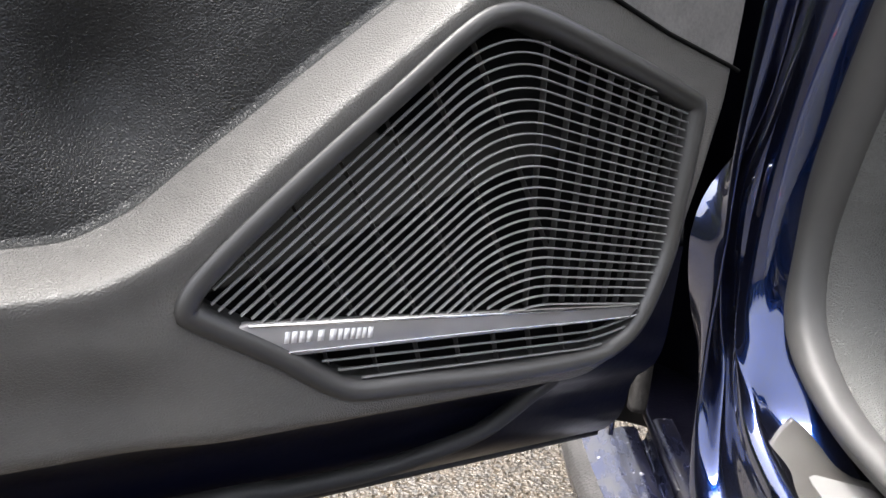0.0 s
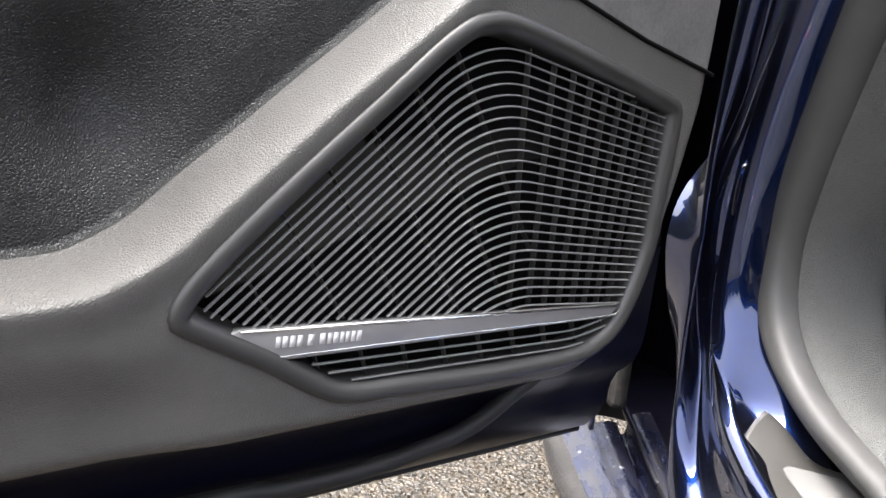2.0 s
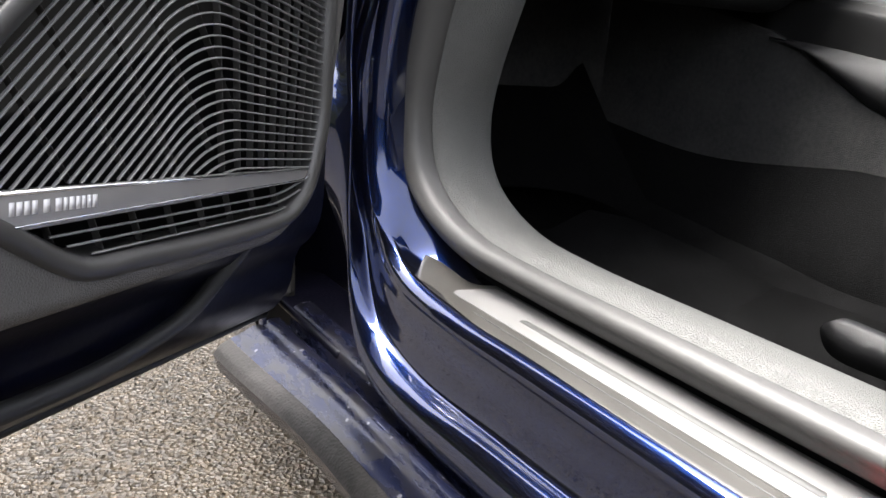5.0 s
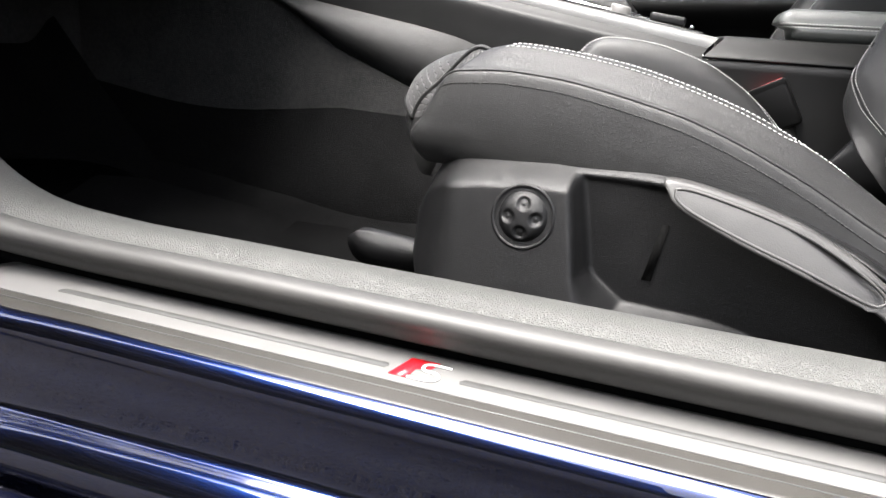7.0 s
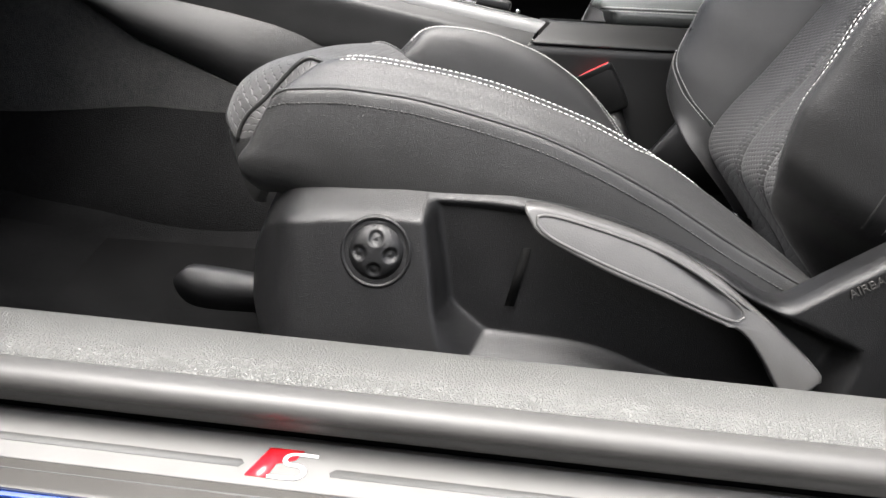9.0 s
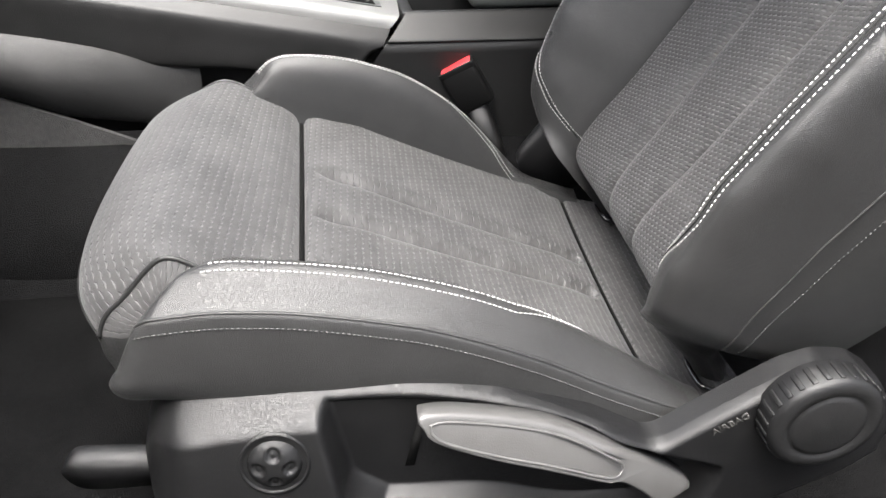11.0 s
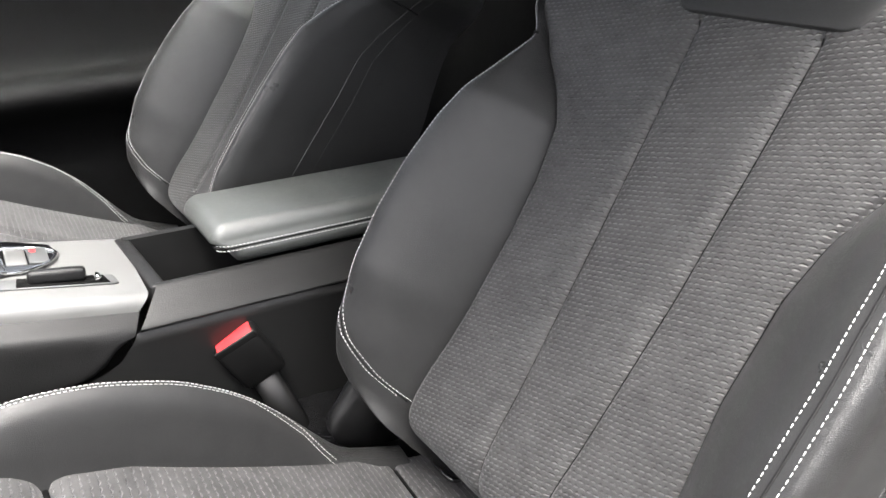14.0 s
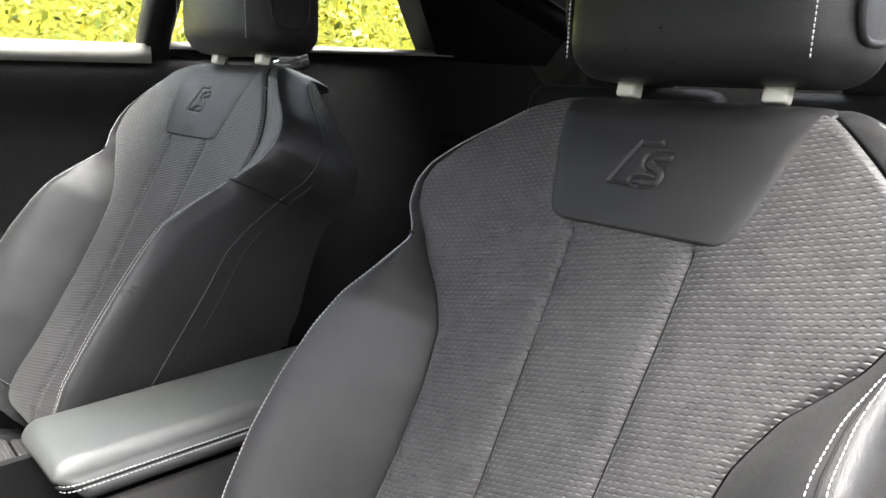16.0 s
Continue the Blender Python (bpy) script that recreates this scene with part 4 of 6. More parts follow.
def door_shell():
    us = np.linspace(-0.07, 1.0, 60)
    sec = curve([(-0.020, 0.55), (-0.022, 0.48), (-0.030, 0.452), (-0.042, 0.440), (-0.049, 0.425), (-0.055, 0.395), (-0.074, 0.369), (-0.085, 0.365), (-0.105, 0.359), (-0.120, 0.352), (-0.131, 0.362), (-0.145, 0.45), (-0.160, 0.62), (-0.14, 0.85), (-0.11, 0.97), (-0.05, 0.985)], 80)
    p = np.stack([on_door(u, sec[:, 1] + 0.10 * u * (sec[:, 1] < 0.5), sec[:, 0]) for u in us])
    part("door_skin", grid("door_skin", p[:, 38:]), paint, car_door, "deep blue painted door skin")
    part("door_hem", grid("door_hem", p[:, :39]), shaded_hem_blue, car_door, "blue painted hem along the door's foot, darkened for shade")
    bm = bmesh.new()
    bm.faces.new([bm.verts.new(q) for q in on_door(-0.069, sec[:, 1], sec[:, 0])])
    part("door_end", bm, hinge_shade_black, car_door, "blue hinge edge of the door, blackened for shade", smooth=False)
    q = curve([(0.030, 0.475, -0.028), (0.041, 0.453, -0.036), (0.0509, 0.4438, -0.041), (0.0911, 0.4240, -0.043), (0.1392, 0.4175, -0.044), (0.1876, 0.4173, -0.044), (0.2458, 0.4232, -0.044), (0.2867, 0.4302, -0.044), (0.6, 0.462, -0.044), (0.98, 0.50, -0.044)], 90)
    part("door_weatherstrip", tube("door_weatherstrip", on_door(q[:, 0], q[:, 1], q[:, 2]), 0.0065, 10), black_rubber, car_door, "black rubber weatherstrip tube")
    part("door_lower_strip", tube("door_lower_strip", on_door(us, 0.366 + 0.10 * us, -0.080 + 0 * us), 0.004, 8), black_rubber, car_door)
    part("door_check", box((0.02, 0.012, 0.03), tuple(on_door(-0.066, 0.560, -0.030)), (0, 0, -38), 0.003), chrome, car_door, "small bright door check")
    for u, z in ((0.150, 0.376), (0.168, 0.3775), (0.176, 0.378)):
        bm = bmesh.new()
        bmesh.ops.create_icosphere(bm, subdivisions=2, radius=0.0022)
        bmesh.ops.translate(bm, vec=tuple(on_door(u, z, -0.080)), verts=bm.verts)
        part("water_drop", bm, glass, car_door, "hanging water drop")


door_shell()

# ---- front seat ----
MID = 0.48  # the seat's middle plane

CUSHION = curve([(-0.112, 0.487), (-0.125, 0.491), (-0.135, 0.511), (-0.139, 0.537), (-0.126, 0.566), (-0.092, 0.584), (-0.045, 0.584), (0.0, 0.564), (0.062, 0.536), (0.13, 0.505), (0.2, 0.475), (0.3, 0.435), (0.384, 0.404), (0.44, 0.390), (0.50, 0.378)], 260)
CUSHION_TOP = CUSHION[int(np.argmax(CUSHION[:, 1])):]
# height of the stitched crest and of the piping along each cushion bolster, by x
CREST = {-1: [(-0.10, 0.580), (-0.05, 0.593), (-0.015, 0.599), (0.022, 0.599), (0.073, 0.594), (0.116, 0.587), (0.16, 0.575), (0.203, 0.561), (0.247, 0.541), (0.29, 0.517), (0.345, 0.482), (0.42, 0.430)],
         1: [(-0.10, 0.540), (-0.052, 0.580), (-0.023, 0.601), (0.027, 0.612), (0.066, 0.611), (0.106, 0.606), (0.171, 0.586), (0.222, 0.556), (0.263, 0.521), (0.30, 0.480), (0.335, 0.440), (0.42, 0.410)]}
PIPE = {-1: [(-0.10, 0.570), (-0.055, 0.576), (0.0, 0.581), (0.055, 0.578), (0.1, 0.570), (0.155, 0.558), (0.2, 0.542), (0.256, 0.517), (0.31, 0.487), (0.37, 0.458), (0.42, 0.436)],
        1: [(-0.10, 0.530), (-0.052, 0.572), (-0.023, 0.591), (0.027, 0.602), (0.106, 0.596), (0.171, 0.575), (0.222, 0.545), (0.263, 0.510), (0.30, 0.470), (0.335, 0.430), (0.42, 0.400)]}


def tuck_middle(x):
    return np.interp(x, [0.062, 0.384], [0.014, 0.018])


def cross_seam_x(v):
    """The front cross seam runs a little forward towards the far side."""
    return 0.0515 - 0.009 * np.asarray(v) / 0.19


def cushion_surface(x, z, v):
    """Insert of the cushion: lateral bow, cross seam, two lengthwise tucks."""
    av = np.abs(v)
    front = ease(-x, -0.03, 0.14)
    xx = x + (0.018 * (av / 0.19) ** 2.4 + 0.016 * (av / 0.2) ** 8) * front * np.where(v > 0, 0.45, 1.0)
    flat = ease(x, -0.12, -0.05)
    lift = 0.010 * (av / 0.2) ** 2 * flat * np.where(v > 0, ease(x, -0.02, 0.12), 1.0) - (0.006 * (av / 0.2) ** 4 + 0.012 * (av / 0.2) ** 8) * (1 - flat)
    seam = 0.011 * bell(x - cross_seam_x(v), 0.0042) + 0.008 * bell(x - cross_seam_x(v), 0.015)
    tuck_v = np.interp(x, [0.062, 0.384], [0.046, 0.0345])
    at = np.abs(v - tuck_middle(x))
    tuck = (0.007 * bell(at - tuck_v, 0.0030) + 0.010 * bell(at - tuck_v, 0.010)) * ease(x, 0.058, 0.096) * ease(-x, -0.390, -0.375)
    rear = 0.006 * bell(x - 0.392, 0.0035)
    pillow = 0.006 * ease(x, 0.07, 0.12) * ease(-x, -0.385, -0.34)
    return xx, z + lift - (seam + tuck + rear) * flat + pillow


def bolster_section(x, side, zin):
    """Cross-section of a cushion bolster, six steps a span: insert, crest (24), piping (48), outer face."""
    zs, zp = (float(smooth_table(np.array([x]), t[side], 0.12)[0]) for t in (CREST, PIPE))
    zs = max(zs, zin + 0.004)
    zp = min(zp, zs - 0.001) if side > 0 else zp
    p = np.array([(0.184, zin - 0.035), (0.190, zin - 0.012), (0.195, zin + 0.30 * (zs - zin)), (0.203, zin + 0.78 * (zs - zin)), (0.214, zs), (0.226, zs + 0.0025), (0.240, 0.4 * zs + 0.6 * zp + 0.003), (0.2505, zp + 0.002),
                  (0.2550, zp - 0.001), (0.2580, zp - 0.006), (0.2610, zp - 0.020), (0.2640, zp - 0.045), (0.2640, zp - 0.075), (0.2590, zp - 0.105), (0.246, zp - 0.135)])
    if side > 0:
        p[4:10] = [(0.214, zs), (0.221, zs - 0.0005), (0.229, zs - 0.007), (0.238, zs - 0.018), (0.245, zs - 0.028), (0.250, zs - 0.040)]
        p[10:, 1] = zs - np.array([0.055, 0.075, 0.095, 0.115, 0.140])
    p = np.vstack([2 * p[0] - p[1], p, 2 * p[-1] - p[-2]])
    t = np.linspace(0, 1, 6, endpoint=False)[:, None]
    q = [0.5 * (2 * b + (c - a) * t + (2 * a - 5 * b + 4 * c - d) * t**2 + (3 * b - a - 3 * c + d) * t**3) for a, b, c, d in zip(p, p[1:], p[2:], p[3:])]
    return np.vstack(q + [p[-2][None]])


def build_seat():
    seat = empty("front_seat", (0.25, MID, 0.26), "dark grey sports seat in leather and woven fabric with white stitching", "car seat")
    # cushion insert
    v = np.linspace(-0.203, 0.203, 170)
    x, z = np.repeat(CUSHION[:, :1], 170, 1), np.repeat(CUSHION[:, 1:], 170, 1)
    vv = np.repeat(v[None], len(CUSHION), 0)
    xx, zz = cushion_surface(x, z, vv)
    arc = np.r_[0, np.cumsum(np.linalg.norm(np.diff(CUSHION, axis=0), axis=1))]
    uv = np.stack([vv + 0.5, np.repeat(arc[:, None], 170, 1)], -1)
    surface = np.stack([xx, vv + MID, zz], -1)
    k0 = int(np.argmax((CUSHION[:, 1] > 0.540) & (CUSHION[:, 0] < -0.10)))
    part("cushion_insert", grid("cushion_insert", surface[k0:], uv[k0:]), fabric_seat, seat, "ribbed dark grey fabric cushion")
    apron = surface[:k0 + 1] + (0.003, 0, 0)
    part("cushion_apron", grid("cushion_apron", apron), leather, seat, "dark leather front apron")
    hem = surface[k0]
    part("apron_seam", tube("apron_seam", hem + (-0.0003, 0, 0), 0.0012, 6), black_thread, seat)
    k1 = int(np.argmax(CUSHION[:, 0] > -0.015) if CUSHION[0, 0] < -0.015 else 0)
    for side, col in ((-1, 0), (1, -1)):
        for lo, hi, mat, name in ((k0, k1, fabric_seat, "nose_end"), (0, k0 + 1, leather, "apron_end")):
            edge = surface[lo:hi, col]
            core = np.array([-0.035, MID + side * 0.214, 0.542])
            t = np.linspace(0, 1, 14)[:, None, None]
            p = edge[None] * (1 - t) + core * t
            p[..., 1] += side * 0.010 * np.sin(np.linspace(0, math.pi, 14))[:, None]
            w = np.stack([np.linalg.norm(p - core, axis=-1) + 0.3, np.repeat(arc[lo:hi][None], 14, 0)], -1)
            part(name, grid(name, p, w), mat, seat)
        part("nose_piping", tube("nose_piping", surface[k0:k1, col] + (0, side * 0.0005, 0), 0.0022, 8), leather, seat)
    # sewn tucks and cross seam of the cushion: black tubes paint their crease shade
    cx = CUSHION[(CUSHION[:, 0] > 0.100) & (CUSHION[:, 0] < 0.378)]
    for side in (-1, 1):
        tv = tuck_middle(cx[:, 0]) + side * np.interp(cx[:, 0], [0.062, 0.384], [0.046, 0.0345])
        qx, qz = cushion_surface(cx[:, 0], cx[:, 1], tv)
        part("tuck_seam", tube("tuck_seam", np.stack([qx, MID + tv, qz + 0.0020], 1), 0.0018, 6), deep_black, seat)
    for at in (0.0515, 0.392):
        vq = np.linspace(-0.188, 0.188, 60)
        xq = cross_seam_x(vq) if at < 0.1 else np.full(60, at)
        qx, qz = cushion_surface(xq, np.interp(xq, CUSHION_TOP[:, 0], CUSHION_TOP[:, 1]), vq)
        part("cross_seam", tube("cross_seam", np.stack([qx, MID + vq, qz + 0.0030], 1), 0.0030 if at < 0.1 else 0.0020, 6), deep_black, seat)
    # cushion bolsters
    for side in (-1, 1):
        us = np.r_[0.020 * (1 - np.cos(np.linspace(0, math.pi / 2, 14))), np.linspace(0.023, 0.478, 110)]
        rows = []
        for u in us:
            xv = u - 0.063
            zin = float(np.interp(xv, CUSHION_TOP[:, 0], CUSHION_TOP[:, 1])) + 0.010
            q = bolster_section(xv, side, min(zin, 0.572))
            t = math.sqrt(1 - (1 - min(u / 0.020, 1)) ** 2)
            c = np.array([0.226, 0.520])
            q = c + (q - c) * (0.70 + 0.30 * t)
            # the front edge runs back towards the insert
            xq = xv + 0.034 * ease(0.258 - q[:, 0], 0.0, 0.055) * (1 - ease(u, 0.0, 0.10))
            # its nose leans forward to a rounded lower corner
            xq = xq + (0.008 - 0.026 * ease(0.585 - q[:, 1], 0.0, 0.09)) * (1 - ease(u, 0.0, 0.09))
            q[:, 1] = np.where(q[:, 1] < 0.53, 0.53 - (0.53 - q[:, 1]) * (0.45 + 0.55 * float(ease(u, 0.02, 0.13))), q[:, 1])
            rows.append(np.stack([xq, MID + side * q[:, 0], q[:, 1]], 1))
        c0 = rows[0].mean(0)
        p = np.array([rows[0] * (1 - t) + c0 * t for t in (1.0, 0.66, 0.33)] + rows)
        xs = np.r_[np.full(3, -0.063), us - 0.063]
        part("cushion_bolster", grid("cushion_bolster", p), leather, seat, "smooth dark leather cushion bolster")
        nrm = np.cross(np.gradient(p, axis=0), np.gradient(p, axis=1))
        nrm /= np.linalg.norm(nrm, axis=-1, keepdims=True) + 1e-9
        nrm *= np.sign(nrm[60, 30, 2])
        # the double row follows the crest and turns in to the insert at the rear
        lo, hi = int(np.searchsorted(xs, -0.045 if side > 0 else -0.028)), int(np.searchsorted(xs, 0.325))
        for shift in (-1.6, 1.6):
            c = np.interp(xs[lo:hi], [-0.05, 0.235, 0.29, 0.33], [30, 30, 24, 10] if side < 0 else [26, 26, 21, 10]) + shift
            k = c.astype(int)
            w = (c - k)[:, None]
            at = np.arange(lo, hi)
            path, norm = p[at, k] * (1 - w) + p[at, k + 1] * w, nrm[at, k]
            stitches("white_stitching", path + norm * 0.0004, norm, stitch_mat, seat, 0.0048, 0.0030, 0.00062, 0.0005)
        part("piping", tube("piping", p[8:, 48] + nrm[8:, 48] * 0.0001, 0.0013, 6), leather, seat)
        stitches("dark_stitching", p[8:, 57] + nrm[8:, 57] * 0.0003, nrm[8:, 57], dim_thread, seat, 0.0040, 0.0027, 0.0010, 0.0006)
    part("seat_pan", box((0.46, 0.44, 0.07), (0.17, MID, 0.365), (0, 8, 0), 0.02), trim_plastic, seat)
    for vq in (-0.20, 0.20):
        part("seat_rail", box((0.50, 0.045, 0.035), (0.16, MID + vq, 0.292), (0, 0, 0), 0.006), dark_metal, seat, "bare metal seat rail")
    build_back(seat)
    build_base(seat)
    return seat


FOOT, RISE, BACKW = np.array([0.42, 0.0, 0.48]), np.array([0.4496, 0, 0.8932]), np.array([0.8932, 0, -0.4496])
BASE_OFF = [(-0.09, 0.13), (-0.05, 0.075), (-0.035, 0.042), (-0.024, 0.014), (-0.014, -0.008), (-0.004, -0.022), (0.010, -0.030), (0.03, -0.0335), (0.06, -0.032), (0.10, -0.026), (0.25, -0.012), (0.4, -0.004), (0.5, 0.0), (0.58, 0.003), (0.617, 0.008), (0.637, 0.020), (0.650, 0.042), (0.657, 0.075), (0.66, 0.10)]
HALF = [(-0.09, 0.150), (-0.03, 0.168), (-0.012, 0.185), (0.0, 0.208), (0.012, 0.234), (0.03, 0.250), (0.07, 0.256), (0.14, 0.261), (0.2, 0.265), (0.26, 0.265), (0.32, 0.260), (0.36, 0.253), (0.40, 0.249), (0.437, 0.251), (0.455, 0.261), (0.48, 0.287), (0.51, 0.297), (0.535, 0.290), (0.56, 0.265), (0.59, 0.224), (0.615, 0.190), (0.635, 0.164), (0.648, 0.142), (0.66, 0.112)]
SWELL = [(-0.09, 0.02), (0.0, 0.045), (0.03, 0.066), (0.07, 0.084), (0.14, 0.10), (0.2, 0.102), (0.26, 0.10), (0.32, 0.093), (0.36, 0.084), (0.40, 0.060), (0.437, 0.034), (0.455, 0.028), (0.5, 0.020), (0.56, 0.012), (0.64, 0.004), (0.66, 0.002)]
SEAM_FAR = [(-0.09, 0.150), (0.0, 0.166), (0.06, 0.162), (0.14, 0.156), (0.23, 0.156), (0.30, 0.161), (0.36, 0.174), (0.392, 0.196), (0.42, 0.222), (0.437, 0.236), (0.455, 0.246), (0.48, 0.272), (0.51, 0.282), (0.535, 0.276), (0.56, 0.250), (0.59, 0.210), (0.615, 0.178), (0.635, 0.150), (0.648, 0.128), (0.66, 0.098)]
SEAM_NEAR = [(-0.09, 0.150), (0.0, 0.168), (0.05, 0.158), (0.112, 0.148), (0.2, 0.138), (0.29, 0.139), (0.344, 0.150), (0.388, 0.171), (0.42, 0.199), (0.437, 0.213), (0.455, 0.222), (0.48, 0.230), (0.51, 0.230), (0.535, 0.218), (0.56, 0.202), (0.59, 0.174), (0.615, 0.148), (0.635, 0.126), (0.648, 0.112), (0.66, 0.092)]


def back_point(s, v, off):
    s, v, off = np.broadcast_arrays(np.asarray(s, float), np.asarray(v, float), np.asarray(off, float))
    return FOOT + s[..., None] * RISE + off[..., None] * BACKW + v[..., None] * np.array([0, 1.0, 0]) + np.array([0, MID, 0])


def back_front(s, v):
    """How far the backrest's fabric stands behind its plane, with two lengthwise tucks."""
    off = smooth_table(s, BASE_OFF)
    tv = np.interp(s, [0.0, 0.25, 0.5], [0.041, 0.054, 0.063])
    groove = (0.0040 * bell(np.abs(v) - tv, 0.0022) + 0.004 * bell(np.abs(v) - tv, 0.010)) * ease(-s, -0.505, -0.49)
    return off + groove - 0.006 * (v / 0.16) ** 2 * ease(-s, -0.40, -0.2)


def build_back(seat):
    ss = np.r_[np.linspace(-0.09, 0.59, 216), np.linspace(0.593, 0.660, 40)]
    half, swell, seam_far, seam_near = (smooth_table(ss, t)[:, None] for t in (HALF, SWELL, SEAM_FAR, SEAM_NEAR))
    low = ease(-ss, -0.50, -0.40)[:, None]
    s2 = ss[:, None]
    # fabric
    f = np.linspace(-1, 1, 220)[None]
    seam = np.where(f > 0, seam_far, seam_near)
    v = f * seam
    off = back_front(s2 + 0 * v, v) + 0.004 * bell((np.abs(f) - 1) * seam, 0.004)
    off = off - swell * 0.45 * (1 - low) * np.abs(f) ** 4
    edges = {-1: (seam_near, off[:, :1]), 1: (seam_far, off[:, -1:])}
    uv = np.stack([v + 0.5, s2 + 0 * v + 0.2], -1)
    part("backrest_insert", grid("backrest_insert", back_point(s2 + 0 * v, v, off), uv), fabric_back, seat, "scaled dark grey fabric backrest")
    # black tubes paint the shade down both backrest tucks
    sq = np.linspace(0.0, 0.497, 90)
    for side in (-1, 1):
        tv = np.interp(sq, [0.0, 0.25, 0.5], [0.041, 0.054, 0.063])
        part("tuck_seam", tube("tuck_seam", back_point(sq, side * tv, back_front(sq, tv) - 0.0001), 0.0009, 6, up=(0, 1, 0.1)), deep_black, seat)
    for side in (-1, 1):
        seam, back_edge = edges[side]
        ridge = half - 0.014
        t = np.linspace(0, 1, 40)[None]
        va = seam + (ridge - seam) * t
        oa = back_edge + 0.001 + (-swell * (0.55 + 0.45 * low)) * np.sin(t * math.pi / 2) ** 0.9
        oa = oa + 0.003 * bell(t * (ridge - seam), 0.003)
        a = np.linspace(0, math.pi / 2, 16)[None]
        vb = ridge + 0.014 * np.sin(a)
        ob = oa[:, -1:] + 0.030 * (1 - np.cos(a))
        t = np.linspace(0, 1, 30)[None]
        thick = smooth_table(ss, [(-0.09, 0.06), (0.0, 0.10), (0.15, 0.14), (0.3, 0.165), (0.5, 0.155), (0.6, 0.13), (0.66, 0.12)])[:, None]
        thick = np.maximum(thick, ob[:, -1:] + 0.035)
        vc = half - 0.035 * t**2
        oc = ob[:, -1:] + (thick - ob[:, -1:]) * t
        td = np.linspace(0, 1, 10)[None]
        vd = vc[:, -1:] * (1 - td)
        od = oc[:, -1:] + 0.012 * np.sin(td * math.pi / 2)
        front = back_point(s2 + 0 * va, side * va, oa)
        rim = back_point(s2 + 0 * vb, side * vb, ob)
        flank = back_point(s2 + 0 * vc, side * vc, oc)
        rear = back_point(s2 + 0 * vd, side * vd, od)
        p = np.concatenate([front, rim[:, 1:], flank[:, 1:]], 1)
        part("backrest_bolster", grid("backrest_bolster", p), leather, seat, "smooth dark leather backrest bolster")
        part("backrest_shell", grid("backrest_shell", rear), leather, seat)
        nrm = np.cross(np.gradient(p, axis=0), np.gradient(p, axis=1)) * side
        nrm /= np.linalg.norm(nrm, axis=-1, keepdims=True) + 1e-9
        if nrm[100, 20] @ -BACKW < 0:
            nrm = -nrm
        n = len(ss)
        lo, mid = 34, int(np.argmin(np.abs(ss - 0.447)))
        # double white row along the bolster's ridge, turning in to the fabric at the foot, and one round the shoulder
        first = int(np.argmin(np.abs(ss - 0.022)))
        at = np.arange(first, mid)
        mid_col = np.interp(ss[at], [0.022, 0.035, 0.06, 0.085, 0.11], [2, 12, 25, 32, 35] if side < 0 else [2, 16, 32, 40, 44])
        for shift in (-2.6, 0.0, 2.6):
            c = np.clip(mid_col + shift, 0, 60)
            k = c.astype(int)
            w = (c - k)[:, None]
            path, norm = p[at, k] * (1 - w) + p[at, k + 1] * w, nrm[at, k]
            if shift:
                stitches("white_stitching", path + norm * 0.0003, norm, stitch_mat, seat, 0.0048, 0.0030, 0.00062, 0.0005)
            else:
                part("stitched_seam", tube("stitched_seam", path - norm * 0.0003, 0.0012, 6, up=(0, 1, 0.1)), black_thread, seat)
        stitches("white_stitching", p[mid:n - 20, 41] + nrm[mid:n - 20, 41] * 0.0003, nrm[mid:n - 20, 41], stitch_mat, seat, 0.0048, 0.0030, 0.00062, 0.0005)
        # flank seam
        part("piping", tube("piping", p[lo:, 62], 0.0013, 6, up=(0, 1, 0.1)), leather, seat)
        stitches("dark_stitching", p[lo:, 65] + nrm[lo:, 65] * 0.0003, nrm[lo:, 65], dim_thread, seat, 0.0042, 0.0028, 0.0010)
        # seam between shoulder and bolster
        row = p[mid, 30:66]
        part("shoulder_seam", tube("shoulder_seam", row + nrm[mid, 30:66] * 0.0002, 0.0016, 6, up=(1, 0, 0.2)), black_thread, seat)
    part("leather_patch", patch_mesh(), patch_leather, seat, "smooth leather patch with an embossed badge")
    # headrest
    for vq in (-0.075, 0.075):
        c = [(0.752, MID + vq, 1.02), (0.752, MID + vq, 1.09)]
        part("post", tube("post", np.array(c), 0.006, 12, up=(0, 1, 0)), chrome, seat)
        part("post_sleeve", box((0.016, 0.022, 0.019), (0.740, MID + vq, 1.052), (0, 12, 0), 0.003), white_plastic, seat, "cream plastic post sleeve")
    head = part("headrest", headrest_mesh(), leather, seat, "dark leather headrest")
    for side in (-1, 1):
        a = np.linspace(0, 2 * math.pi, 80, endpoint=False)
        q = np.stack([0.752 + 0.034 * np.sign(np.cos(a)) * np.abs(np.cos(a)) ** 0.5, np.full(80, MID + side * 0.1405), 1.165 + 0.072 * np.sign(np.sin(a)) * np.abs(np.sin(a)) ** 0.5], 1)
        part("side_panel_rim", tube("side_panel_rim", q, 0.004, 8, up=(0, 1, 0), closed=True), leather, head)
        zs = np.linspace(1.075, 1.25, 60)
        row = np.stack([np.full(60, 0.690), np.full(60, MID + side * 0.118), zs], 1)
        stitches("white_stitching", row, np.tile((-1.0, side * 0.4, 0), (60, 1)), stitch_mat, head, 0.0045, 0.003, 0.0010, 0.0009)


